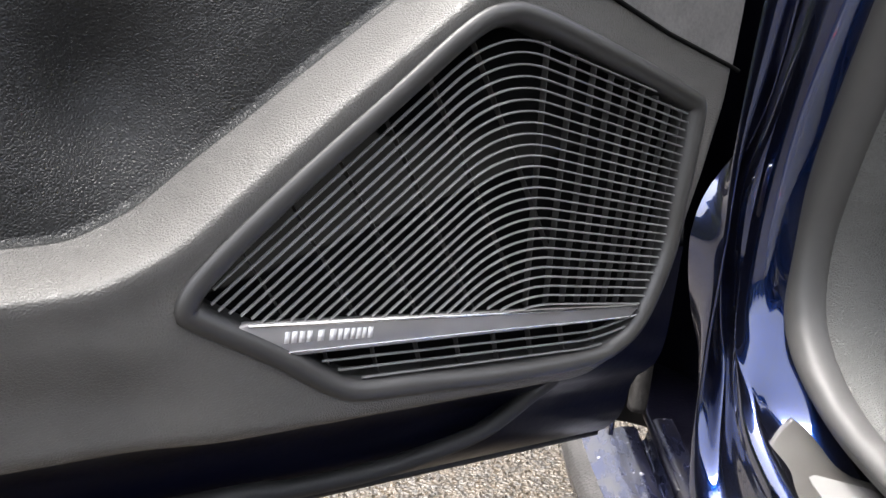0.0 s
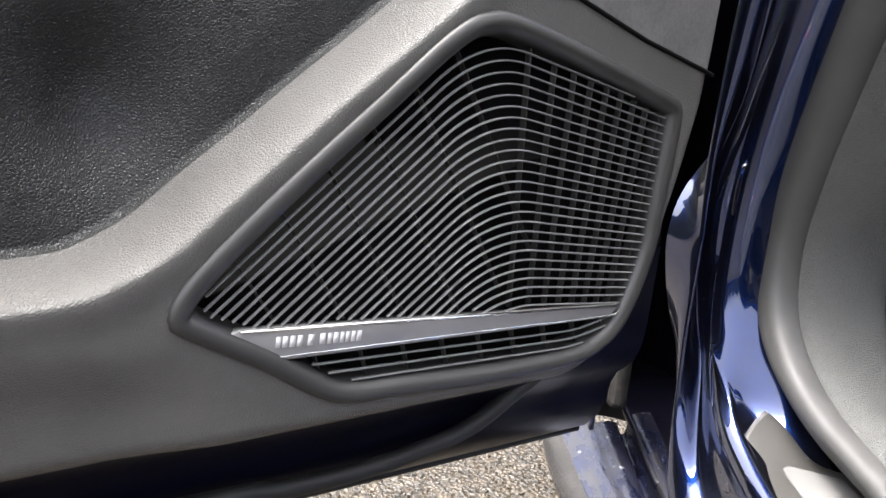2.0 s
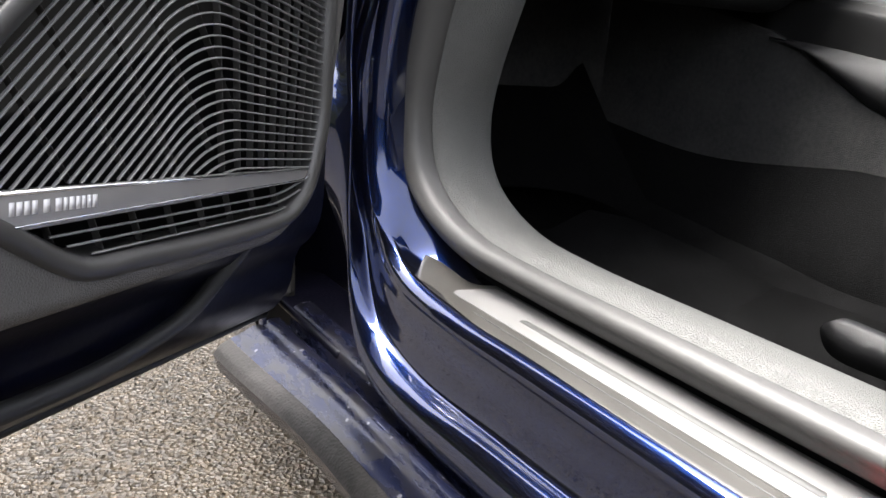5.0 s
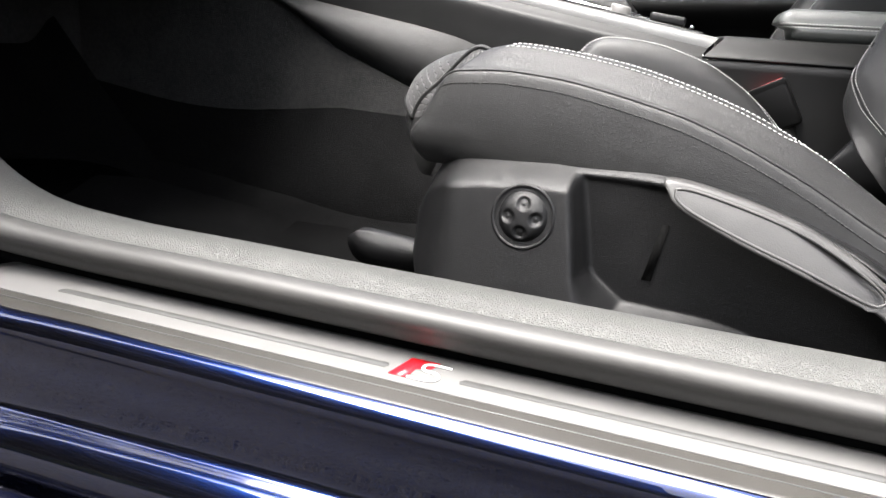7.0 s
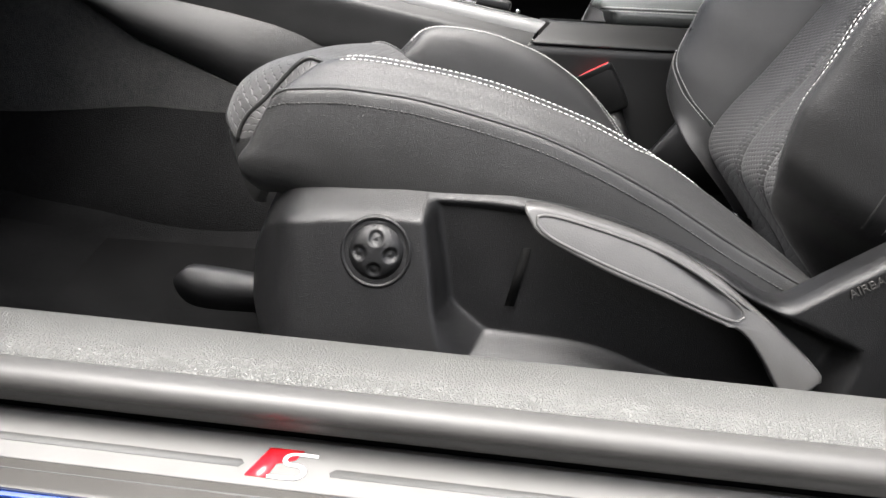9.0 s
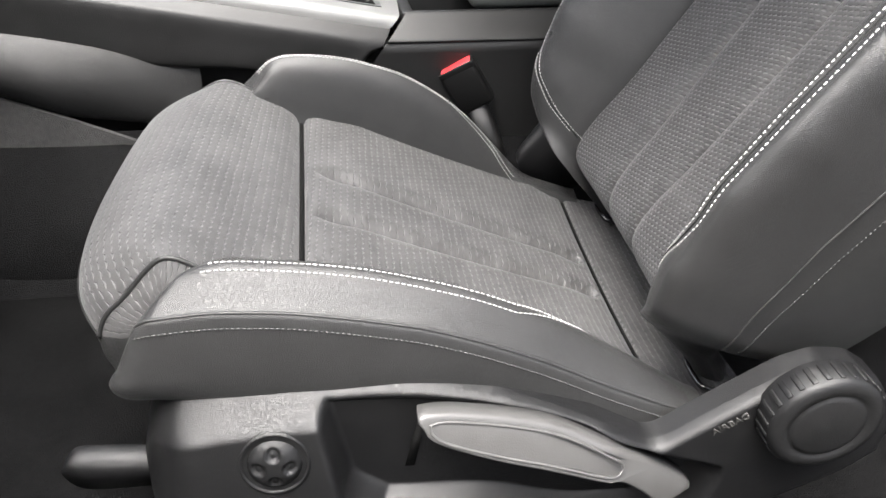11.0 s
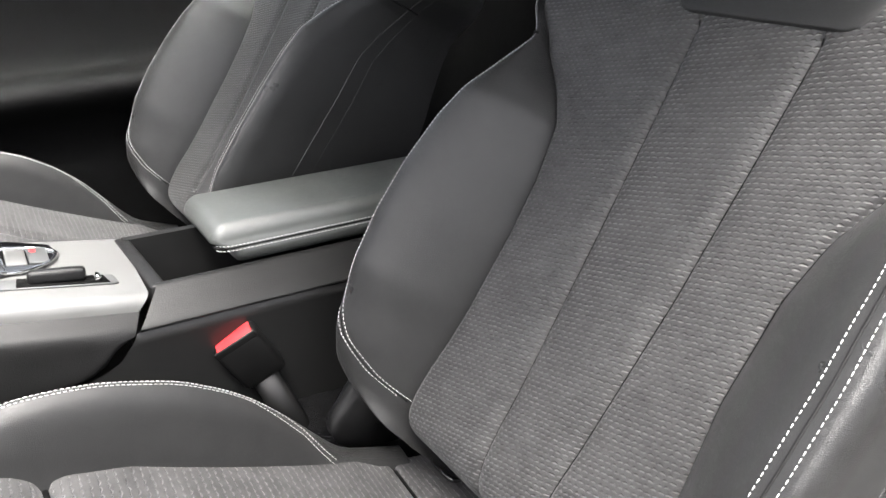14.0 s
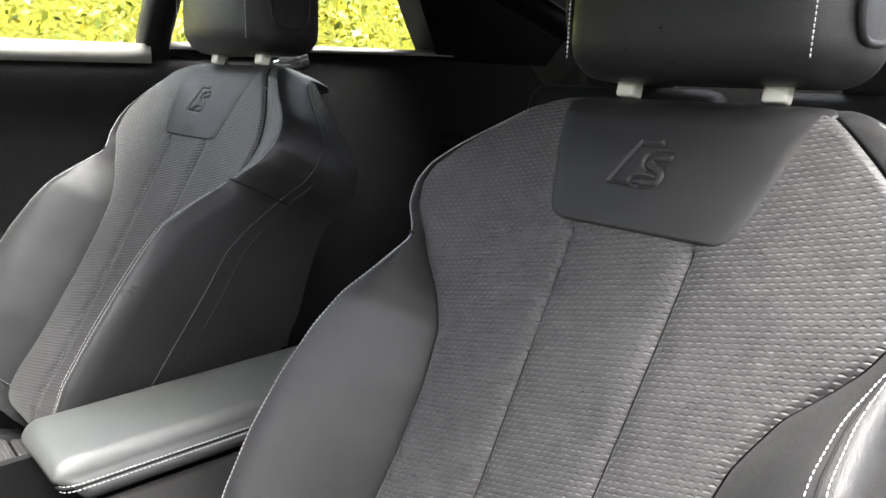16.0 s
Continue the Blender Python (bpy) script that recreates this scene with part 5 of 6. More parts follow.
def patch_mesh():
    """Leather patch below the headrest, folded over the top, with a pressed badge."""
    sp = np.r_[np.linspace(0.500, 0.60, 120), np.linspace(0.602, 0.660, 46)]
    wp = np.interp(sp, [0.500, 0.503, 0.508, 0.516, 0.528, 0.60, 0.632, 0.648, 0.660], [0.070, 0.083, 0.092, 0.098, 0.102, 0.124, 0.134, 0.122, 0.094])
    f = np.linspace(-1, 1, 220)[None]
    v = f * wp[:, None]
    off = back_front(sp[:, None] + 0 * v, v) - 0.0045 * np.sqrt(np.clip(1 - np.abs(f) ** 14, 0, 1)) * ease(sp, 0.4995, 0.504)[:, None] + 0.002
    off = off + emboss(sp[:, None] + 0 * v, v)
    return grid("leather_patch", back_point(sp[:, None] + 0 * v, v, off))


def headrest_mesh():
    bm = box((0.115, 0.285, 0.222), (0.748, MID, 1.1675), (0, 4, 0), 0.038, 6)
    bmesh.ops.subdivide_edges(bm, edges=[e for e in bm.edges if e.calc_length() > 0.05], cuts=4, use_grid_fill=True)
    for vert in bm.verts:
        k = (vert.co.y - MID) / 0.14
        vert.co.x += 0.022 * k * k - 0.006 * math.cos((vert.co.z - 1.17) * 14)
    return bm


def emboss(s, v):
    """A badge pressed into the leather: a slanted field and a curled stroke, as shallow grooves."""
    def line(pts, closed):
        q = np.stack([v.ravel(), s.ravel()], 1)
        return distance_to(q, np.array(pts, float), closed).reshape(v.shape)
    field = line([(0.020, 0.586), (-0.004, 0.586), (-0.002, 0.590)], False)
    field = np.minimum(field, line([(0.020, 0.588), (0.040, 0.546), (0.010, 0.546)], False))
    stroke = line(curve([(0.014, 0.549), (-0.006, 0.550), (-0.008, 0.560), (0.004, 0.566), (0.004, 0.573), (-0.012, 0.575)], 30), False)
    ring_out = np.abs(stroke - 0.0045)
    return 0.0024 * bell(field, 0.0014) + 0.0024 * bell(ring_out, 0.0013)


def build_base(seat):
    """Moulded side cover with recess, and its controls."""
    top = [(-0.068, 0.462), (-0.060, 0.484), (-0.050, 0.496), (-0.035, 0.5035), (0.0, 0.5095), (0.055, 0.5145), (0.139, 0.5135), (0.18, 0.5075), (0.222, 0.499), (0.26, 0.487), (0.300, 0.472), (0.340, 0.452), (0.352, 0.452), (0.407, 0.492), (0.444, 0.518), (0.470, 0.527), (0.50, 0.524), (0.525, 0.508), (0.545, 0.475), (0.552, 0.45)]
    bot = [(-0.068, 0.415), (-0.060, 0.385), (-0.045, 0.367), (-0.01, 0.357), (0.055, 0.350), (0.15, 0.345), (0.39, 0.345), (0.45, 0.362), (0.52, 0.40), (0.552, 0.43)]
    xs = np.linspace(-0.068, 0.552, 250)
    zt, zb = np.interp(xs, *np.array(top).T), np.interp(xs, *np.array(bot).T)
    k = np.hanning(9)[1:-1]
    zt, zb = (np.convolve(np.pad(q, 3, mode="edge"), k / k.sum(), mode="valid") for q in (zt, zb))
    t = np.linspace(0, 1, 130)[None]
    z = zb[:, None] + (zt - zb)[:, None] * t
    x = xs[:, None] + 0 * z
    pocket = curve([(0.0735, 0.504), (0.0825, 0.447), (0.095, 0.385), (0.108, 0.366), (0.15, 0.360), (0.243, 0.355), (0.30, 0.3525), (0.372, 0.352), (0.398, 0.363), (0.409, 0.400), (0.409, 0.417), (0.400, 0.427), (0.322, 0.457), (0.287, 0.476), (0.242, 0.491), (0.19, 0.502), (0.138, 0.5085), (0.092, 0.509)], 160, closed=True)
    flat = np.stack([x.ravel(), z.ravel()], 1)
    dist = distance_to(flat, pocket).reshape(x.shape)
    ins = inside(flat, pocket).reshape(x.shape)
    # the face leans out towards the floor and folds in over a soft shoulder to its upper edge
    face = 0.168 + 0.20 * np.clip(z - 0.39, 0, 0.12)
    y = face + (0.184 - face) * ease(x, 0.25, 0.40)
    fold = np.interp(xs, [-0.068, 0.08, 0.14, 0.22, 0.30, 0.36], [0.034, 0.032, 0.024, 0.013, 0.004, 0.0])[:, None]
    y = y + fold * ease(z - zt[:, None], -0.026, 0.002)
    wall = 0.012 + 0.034 * ease(0.425 - z, 0.0, 0.04) * (1 - 0.8 * ease(x, 0.18, 0.30))
    floor_y = np.maximum(y, 0.2135)
    y = np.where(ins, y + (floor_y - y) * ease(dist / wall, 0.0, 1.0), y)
    edge = np.minimum(np.minimum(z - zb[:, None], (zt[:, None] - z) * 1.6), np.minimum(x + 0.068, 0.552 - x))
    tt = np.clip(edge / 0.012, 0, 1)
    y = y + 0.012 * (1 - np.sqrt(1 - (1 - tt) ** 2))
    front = ease(-x, 0.005, 0.070)
    y = y + 0.040 * front**2
    cover = part("base_cover", grid("base_cover", np.stack([x, y, z], -1)), trim_plastic, seat, "dark grained plastic seat side cover")
    for line, name in ((zt, "cover_edge"), (zb, "cover_edge")):
        col = -1 if line is zt else 0
        a = np.stack([xs, y[:, col], line], 1)
        part(name, grid(name, np.stack([a, a + (0, 0.018, 0)], 0)), trim_plastic, cover)

    def facing(cx, cz, y0, lean=0.0):
        return lambda a, b, h: (cx + a, y0 - h + lean * b, cz + b)
    # round four-way switch
    ring_p = facing(0.041, 0.4655, 0.1835, 0.2)
    part("switch_rim", grid("switch_rim", np.array(lathe([(0.0275, -0.001), (0.0270, 0.0014), (0.0250, 0.0020), (0.0238, -0.001), (0.0236, -0.004)], ring_p)), loop=True), trim_plastic, cover)
    rr = np.linspace(0, 0.0225, 26)
    aa = np.linspace(0, 2 * math.pi, 72, endpoint=False)
    r2, a2 = np.meshgrid(rr, aa, indexing="ij")
    px, pz = r2 * np.cos(a2), r2 * np.sin(a2)
    hh = 0.0075 - 0.010 * (r2 / 0.0225) ** 4
    for k4 in range(4):
        cx, cz = 0.0118 * math.cos(k4 * math.pi / 2), 0.0118 * math.sin(k4 * math.pi / 2)
        dd = np.hypot(px - cx, pz - cz)
        hh = hh - 0.0028 * (1 - ease(dd, 0.0030, 0.0066)) + 0.0008 * bell(dd, 0.0008)
    part("switch_knob", grid("switch_knob", np.stack([0.041 + px, 0.1835 - hh + 0.2 * pz, 0.4655 + pz], -1), loop=True), trim_plastic, cover, "round four-way black switch")
    # lifting handle: scooped blade and stem
    lever = curve([(0.149, 0.514), (0.152, 0.506), (0.162, 0.495), (0.204, 0.4765), (0.252, 0.4595), (0.290, 0.4455), (0.312, 0.437), (0.335, 0.412), (0.358, 0.380), (0.370, 0.372), (0.386, 0.386), (0.388, 0.397), (0.355, 0.426), (0.320, 0.453), (0.290, 0.473), (0.245, 0.494), (0.180, 0.511)], 100, closed=True)
    def blade_y(a, b):
        axis = float(np.interp(a, [0.15, 0.30, 0.388], [0.510, 0.462, 0.385]))
        return 0.171 + 0.6 * (b - axis) * float(1 - ease(a, 0.30, 0.37)) + 0.020 * float(ease(a, 0.305, 0.37))
    blade = part("lift_handle", plate(lever, lambda a, b, h: (a, blade_y(a, b) + 0.014 - h, b), 0.014, 0.003, 3), lever_plastic, cover, "grey seat height lever")
    scoop = curve([(0.158, 0.508), (0.166, 0.4965), (0.205, 0.4805), (0.252, 0.4645), (0.290, 0.4505), (0.309, 0.445), (0.313, 0.451), (0.288, 0.469), (0.245, 0.489), (0.182, 0.506)], 60, closed=True)
    part("handle_rim", tube("handle_rim", np.array([(a, blade_y(a, b), b) for a, b in scoop]), 0.0013, 8, up=(0, 1, 0), closed=True), lever_plastic, blade)
    part("slot_mark", plate([(0.152, 0.470), (0.158, 0.470), (0.150, 0.420), (0.142, 0.420)], lambda a, b, h: (a, 0.2128 - h, b), 0.0008), deep_black, cover)
    # backrest wheel, ribbed
    wheel = facing(0.468, 0.4905, 0.186)
    hub = part("recliner_wheel", grid("recliner_wheel", np.array(lathe([(0.046, -0.002), (0.047, 0.004), (0.047, 0.020), (0.045, 0.024), (0.040, 0.026), (0.033, 0.0255), (0.0315, 0.0235), (0.030, 0.0255), (0.026, 0.0265), (0.0, 0.0275)], wheel, 64)), loop=True), trim_plastic, cover, "ribbed black backrest wheel")
    for i in range(28):
        a = 2 * math.pi * i / 28
        bm = box((0.0018, 0.017, 0.0046), (0.468 + 0.0472 * math.cos(a), 0.174, 0.4905 + 0.0472 * math.sin(a)), (0, -math.degrees(a), 0), 0.0008, 2)
        part("rib", bm, trim_plastic, hub)
    # moulded word, coloured paler than the cover to paint its relief highlights
    text = bpy.data.curves.new("word", "FONT")
    text.body, text.size, text.extrude, text.align_x = "AIRBAG", 0.0095, 0.0007, "CENTER"
    word = new("moulded_word", text)
    bpy.context.view_layer.update()
    me = bpy.data.meshes.new_from_object(word)
    bpy.data.objects.remove(word)
    me.transform(pose(0.404, 0.1832, 0.4735, 90, -34, 0))
    part("moulded_word", me, rim_mat, cover, smooth=False)
    # fore-and-aft bar under the nose
    bar = part("slide_lever", plate(curve([(-0.150, 0.399), (-0.146, 0.409), (-0.130, 0.413), (-0.06, 0.406), (-0.05, 0.384), (-0.09, 0.379), (-0.135, 0.381)], 50, closed=True), lambda a, b, h: (a, 0.250 + h, b - 0.006), 0.024, 0.006, 3), trim_plastic, seat, "dark plastic sliding lever")
    part("rail_end", box((0.10, 0.02, 0.012), (0.0, 0.235, 0.292), (0, 0, 0), 0.003), gloss_black, seat)
    part("rail_strip", box((0.34, 0.006, 0.006), (0.14, 0.222, 0.285), (0, 0, 0), 0.001), silver, seat, "bright metal rail edge")
    for vq, sg in ((-0.125, -1), (0.125, 1)):
        c = np.array([0.452, MID + vq * 1.30, 0.408])
        part("anchor_loop", tube("anchor_loop", curve([c + (0.01, -0.02, -0.008), c + (-0.012, -0.02, 0), c + (-0.012, 0.02, 0), c + (0.01, 0.02, -0.008)], 30), 0.003, 8), gloss_black, seat, "black child-seat anchor loop")
    for side in (1,):
        out = curve([(0.386, 0.528), (0.352, 0.482), (0.335, 0.452), (0.355, 0.425), (0.43, 0.410), (0.50, 0.43), (0.52, 0.50), (0.46, 0.535), (0.415, 0.545)], 50, closed=True)
        part("hinge_cover", plate(out, lambda a, b2, h: (a, MID + side * (0.234 + h), b2), 0.030, 0.012, 4), trim_plastic, seat, "dark plastic backrest hinge cover")


car_seat = build_seat()
far_seat = copy_thing(car_seat, Matrix.Translation((0.25 - 0.061, 1.262, 0.26 + 0.026)))
tagged(far_seat, "dark grey sports seat beyond the centre console", "car seat", "front seats")
tagged(car_seat, "dark grey sports seat in leather and woven fabric with white stitching", "car seat", "front seats")
# its controls face its own door, out of sight
for piece in [p for p in far_seat.children if p.name.split(".")[0] in ("base_cover", "slide_lever", "hinge_cover")]:
    for sub in list(piece.children_recursive) + [piece]:
        bpy.data.objects.remove(sub)

# ---- centre console ----
console_dark = grained("near-black console plastic", (0.006, 0.006, 0.006), (0.009, 0.009, 0.009), 0.5, 800, 0.0002, spec=0.3)
knee_leather = grained("dark padded trim", (0.014, 0.014, 0.014), (0.020, 0.020, 0.020), 0.5, 620, 0.0003, spec=0.4, crease=True)
console = empty("center_console", (0.1, 0.885, 0.3), "dark grained centre console with silver trim", "console")


def side_wall(y0, y1, name, outline, mat, parent, label="", round_by=0.004):
    return part(name, plate(outline, lambda a, b, h: (a, y0 + h, b), y1 - y0, round_by), mat, parent, label, smooth=False)


# (x, z) line of the trim's top edge, falling to the rear
def trim_top(x):
    return 0.623 - 0.15 * (x - 0.175)


body = [(-0.98, 0.45), (-0.98, 0.72), (-0.62, 0.705), (-0.40, 0.680), (0.150, 0.600), (0.155, 0.550), (0.62, 0.550), (0.70, 0.550), (0.72, 0.40), (0.3, 0.40), (-0.1, 0.455), (-0.29, 0.45)]
side_wall(0.8465, 0.978, "console_body", body, console_dark, console, "dark grained plastic console body")


def knee_pad():
    xs = np.linspace(-0.62, -0.10, 70)
    vs = np.linspace(0, 1, 24)
    rows = []
    for x in xs:
        lo = np.interp(x, [-0.62, -0.55, -0.5, -0.44, -0.29, -0.10], [0.640, 0.620, 0.585, 0.548, 0.492, 0.470])
        hi = np.interp(x, [-0.75, -0.5, -0.10], [0.66, 0.635, 0.585])
        bulge = np.interp(x, [-0.75, -0.5, -0.3, -0.1], [0.01, 0.035, 0.03, 0.0])
        rows.append([(x, 0.808 - bulge * math.sin(v * math.pi) ** 0.7, lo + (hi - lo) * v) for v in vs])
    part("knee_pad", grid("knee_pad", np.array(rows)), knee_leather, console, "padded grained knee panel")


knee_pad()


def trim_deck():
    """Lacquered deck whose near edge rolls over and down, and the leaning dark panel below it."""
    xs = np.linspace(-0.62, 0.176, 60)
    edge = [(0.8205, -0.0165), (0.8215, -0.0085), (0.8255, -0.0022), (0.832, 0.0), (0.86, 0.0006), (0.915, 0.001), (0.97, 0.0006), (0.998, 0.0), (1.004, -0.004)]
    line = curve(edge, 40)
    p = np.array([[(x + 0.9 * max(-0.02, dz), y, trim_top(x) + dz) for y, dz in line] for x in xs])
    part("silver_deck", grid("silver_deck", p), light_trim, console, "pale silver lacquered console deck")
    low = curve([(-0.62, 0.600), (-0.159, 0.568), (-0.028, 0.561), (0.05, 0.547), (0.10, 0.548), (0.135, 0.562), (0.150, 0.580), (0.157, 0.594)], 60)
    rows = []
    for x in xs[:-1]:
        zl = min(float(np.interp(x, low[:, 0], low[:, 1])), trim_top(x) - 0.036)
        sec = curve([(0.8195, trim_top(x) - 0.0175), (0.810, trim_top(x) - 0.025), (0.8015, trim_top(x) - 0.033), (0.8005, 0.4 * zl + 0.6 * (trim_top(x) - 0.036)), (0.8015, zl), (0.811, zl - 0.003)], 24)
        rows.append([(x + 0.6 * min(0.0, max(-0.026, z - trim_top(x) + 0.0175)), y, z) for y, z in sec])
    part("lower_panel", grid("lower_panel", np.array(rows)), console_dark, console, "black lower console panel")


trim_deck()


def deck(a, b, h):
    return (a, b + 0.022, trim_top(a) + h)


part("selector_panel", plate([(-0.60, 0.864), (-0.60, 0.975), (0.06, 0.970), (0.098, 0.955), (0.106, 0.930), (0.088, 0.890), (0.04, 0.866), (-0.02, 0.864)], lambda a, b, h: deck(a, b, h + 0.001), 0.004, 0.001), gloss_black, console, "gloss black selector surround")
part("selector_ring", tube("selector_ring", np.array([deck(a, b, 0.005) for a, b in curve([(-0.155, 0.872), (-0.155, 0.947), (0.055, 0.947), (0.094, 0.938), (0.102, 0.920), (0.082, 0.888), (0.035, 0.872)], 80, closed=True)]), 0.0022, 8, closed=True), chrome, console, "chrome frame line")
for i, (a, c, m) in enumerate(((0.062, 0.916, light_trim), (0.084, 0.920, silver_dim))):
    part("selector_button", box((0.020, 0.046, 0.003), deck(a, c, 0.0055), (0, 8.5, 0), 0.001), m, console)
part("red_mark", box((0.006, 0.006, 0.002), deck(0.080, 0.930, 0.0075), (0, 8.5, 0), 0.0005), red, console, "small red mark")
part("dial_plate", plate([(-0.005, 0.838), (-0.005, 0.862), (0.150, 0.858), (0.152, 0.836), (0.148, 0.834)], lambda a, b, h: deck(a, b, h + 0.001), 0.002, 0.0006), silver_dim, console, "grey control plate")
part("volume_dial", grid("volume_dial", np.array(lathe([(0.0165, 0.0), (0.0165, 0.010), (0.0150, 0.0125), (0.0110, 0.0130), (0.0, 0.0125)], lambda a, b, h: deck(0.020 + a, 0.851 + b, h + 0.003), 40)), loop=True), silver, console, "silver rotary dial")
part("brake_well", plate([(0.056, 0.837), (0.058, 0.860), (0.140, 0.857), (0.144, 0.836)], lambda a, b, h: deck(a, b, h + 0.0032), 0.0006), deep_black, console)
part("brake_switch", box((0.056, 0.013, 0.016), deck(0.095, 0.848, 0.010), (0, 6, 0), 0.005), trim_plastic, console, "black lever switch")
part("switch_tip", box((0.006, 0.012, 0.008), deck(0.133, 0.846, 0.006), (0, 30, 0), 0.002), chrome, console, "chrome switch tip")

# gear selector
def gear():
    lever = empty("gear_selector", (-0.01, 0.905, 0.65), "leather gear selector with a chrome band", "gear lever")
    part("boot_frame", tube("boot_frame", np.array([deck(a, b, 0.006) for a, b in np.array([(-0.066, 0.872), (-0.066, 0.946), (0.046, 0.946), (0.050, 0.872)])]), 0.0026, 8, closed=True), chrome, lever, "chrome frame round the boot")
    bm = box((0.098, 0.062, 0.040), deck(-0.008, 0.909, 0.024), (0, 8, 0), 0.008)
    low = min(v.co.z for v in bm.verts)
    for v in bm.verts:
        k = 1 - 0.62 * min(1, max(0, (v.co.z - low - 0.008) / 0.030))
        v.co.x, v.co.y = -0.012 + (v.co.x + 0.012) * k, 0.928 + (v.co.y - 0.928) * k
    part("boot", bm, leather, lever, "soft black leather boot")
    part("neck", box((0.036, 0.030, 0.045), deck(-0.012, 0.905, 0.052), (0, 12, 0), 0.009), leather, lever)
    part("collar", box((0.046, 0.038, 0.012), deck(-0.012, 0.905, 0.062), (0, 12, 0), 0.005), gloss_black, lever)
    part("chrome_band", box((0.066, 0.050, 0.022), deck(-0.014, 0.905, 0.083), (0, 12, 0), 0.008, 4), chrome, lever, "chrome band")
    part("grip", box((0.100, 0.070, 0.044), deck(-0.022, 0.905, 0.112), (0, 12, 0), 0.016, 5), leather, lever, "leather grip")


gear()


def tray():
    """Open bin between deck and armrest: leaning near side with a rolled rim, far wall, front rim and a black floor."""
    front_z = [0.36, 0.40, 0.54, 0.548, 0.562, 0.588, 0.594, 0.620, 0.626]
    front_x = [0.06, 0.06, 0.072, 0.105, 0.135, 0.153, 0.157, 0.181, 0.186]
    f = np.linspace(0, 1, 60)
    lower = curve([(0.8045, 0.36), (0.8035, 0.46), (0.8025, 0.54), (0.8005, 0.575), (0.7995, 0.5885), (0.8035, 0.5915)], 30)
    upper = curve([(0.8035, 0.5925), (0.7995, 0.5945), (0.806, 0.602), (0.820, 0.6135), (0.8295, 0.6215), (0.8345, 0.6255), (0.8405, 0.6265), (0.8445, 0.6235), (0.8455, 0.612), (0.8455, 0.572)], 50)
    for name, line, label in (("console_side", lower, "dark grey lower console side"), ("bin_wall", upper, "dark grained upper console side")):
        rows = []
        for y, z in line:
            x0 = float(np.interp(z if y < 0.842 else 0.626, front_z, front_x))
            xs = x0 + (0.74 - x0) * f
            rows.append(np.stack([xs, np.full(60, y), z + 0.018 * (xs - 0.16) * (z > 0.5)], 1))
        part(name, grid(name, np.array(rows)), console_grey, console, label)
    side = [(0.160, 0.55), (0.172, 0.622), (0.180, 0.627), (0.62, 0.635), (0.72, 0.630), (0.74, 0.600), (0.60, 0.55)]
    side_wall(0.978, 0.994, "bin_wall", side, console_grey, console, "dark grained upper console side", 0.004)
    part("bin_front", box((0.017, 0.158, 0.060), (0.184, 0.914, 0.5965), (0, 0, 3.5), 0.004), console_grey, console, "grey bin front rim")
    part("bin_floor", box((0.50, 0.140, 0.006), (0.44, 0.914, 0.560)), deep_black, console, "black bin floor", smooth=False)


tray()


def armrest():
    rest = empty("armrest", (0.42, 0.885, 0.62), "padded black leather armrest with white double stitching", "armrest")
    bm = box((0.37, 0.150, 0.050), (0.440, 0.9165, 0.6540), (0, -1.2, 0), 0.019, 6)
    for vert in bm.verts:
        k = min(1.0, max(0.0, (0.34 - vert.co.x) / 0.085))
        high = vert.co.z > 0.652
        vert.co.z += 0.005 * math.sin((vert.co.y - 0.8415) / 0.150 * math.pi) * high
        if high:
            # the top falls to the front and its near edge leans in
            vert.co.z -= 0.006 * k * k
            vert.co.y += 0.010 * max(0.0, (0.88 - vert.co.y) / 0.0385)
        else:
            vert.co.x += 0.020 * k
    part("pad", bm, sheen_paled_leather, rest)
    for dz in (0.0, 0.0055):
        row = np.array([(0.257, 0.856, 0.6465), (0.2605, 0.848, 0.6465), (0.268, 0.8425, 0.647), (0.29, 0.8411, 0.6475), (0.35, 0.8411, 0.649), (0.45, 0.8411, 0.6515), (0.60, 0.8411, 0.6555)]) + (0, 0.0014 * (dz > 0) - 0.0009, dz)
        stitches("white_stitching", curve(row, 60), np.tile((-0.2, -1.0, 0.2), (60, 1)), stitch_mat, rest, 0.0046, 0.0031, 0.0009, 0.0007)
    row = np.array([(0.257, 0.8565, 0.6492), (0.2605, 0.8485, 0.6492), (0.268, 0.843, 0.6497), (0.29, 0.8418, 0.6502), (0.35, 0.8418, 0.6517), (0.45, 0.8418, 0.6542), (0.60, 0.8418, 0.6582)])
    part("seam", tube("seam", curve(row, 40), 0.0010, 6), black_thread, rest)
    part("hinge_bar", box((0.05, 0.13, 0.04), (0.64, 0.9165, 0.645), (0, 0, 0), 0.01), trim_plastic, rest)


armrest()


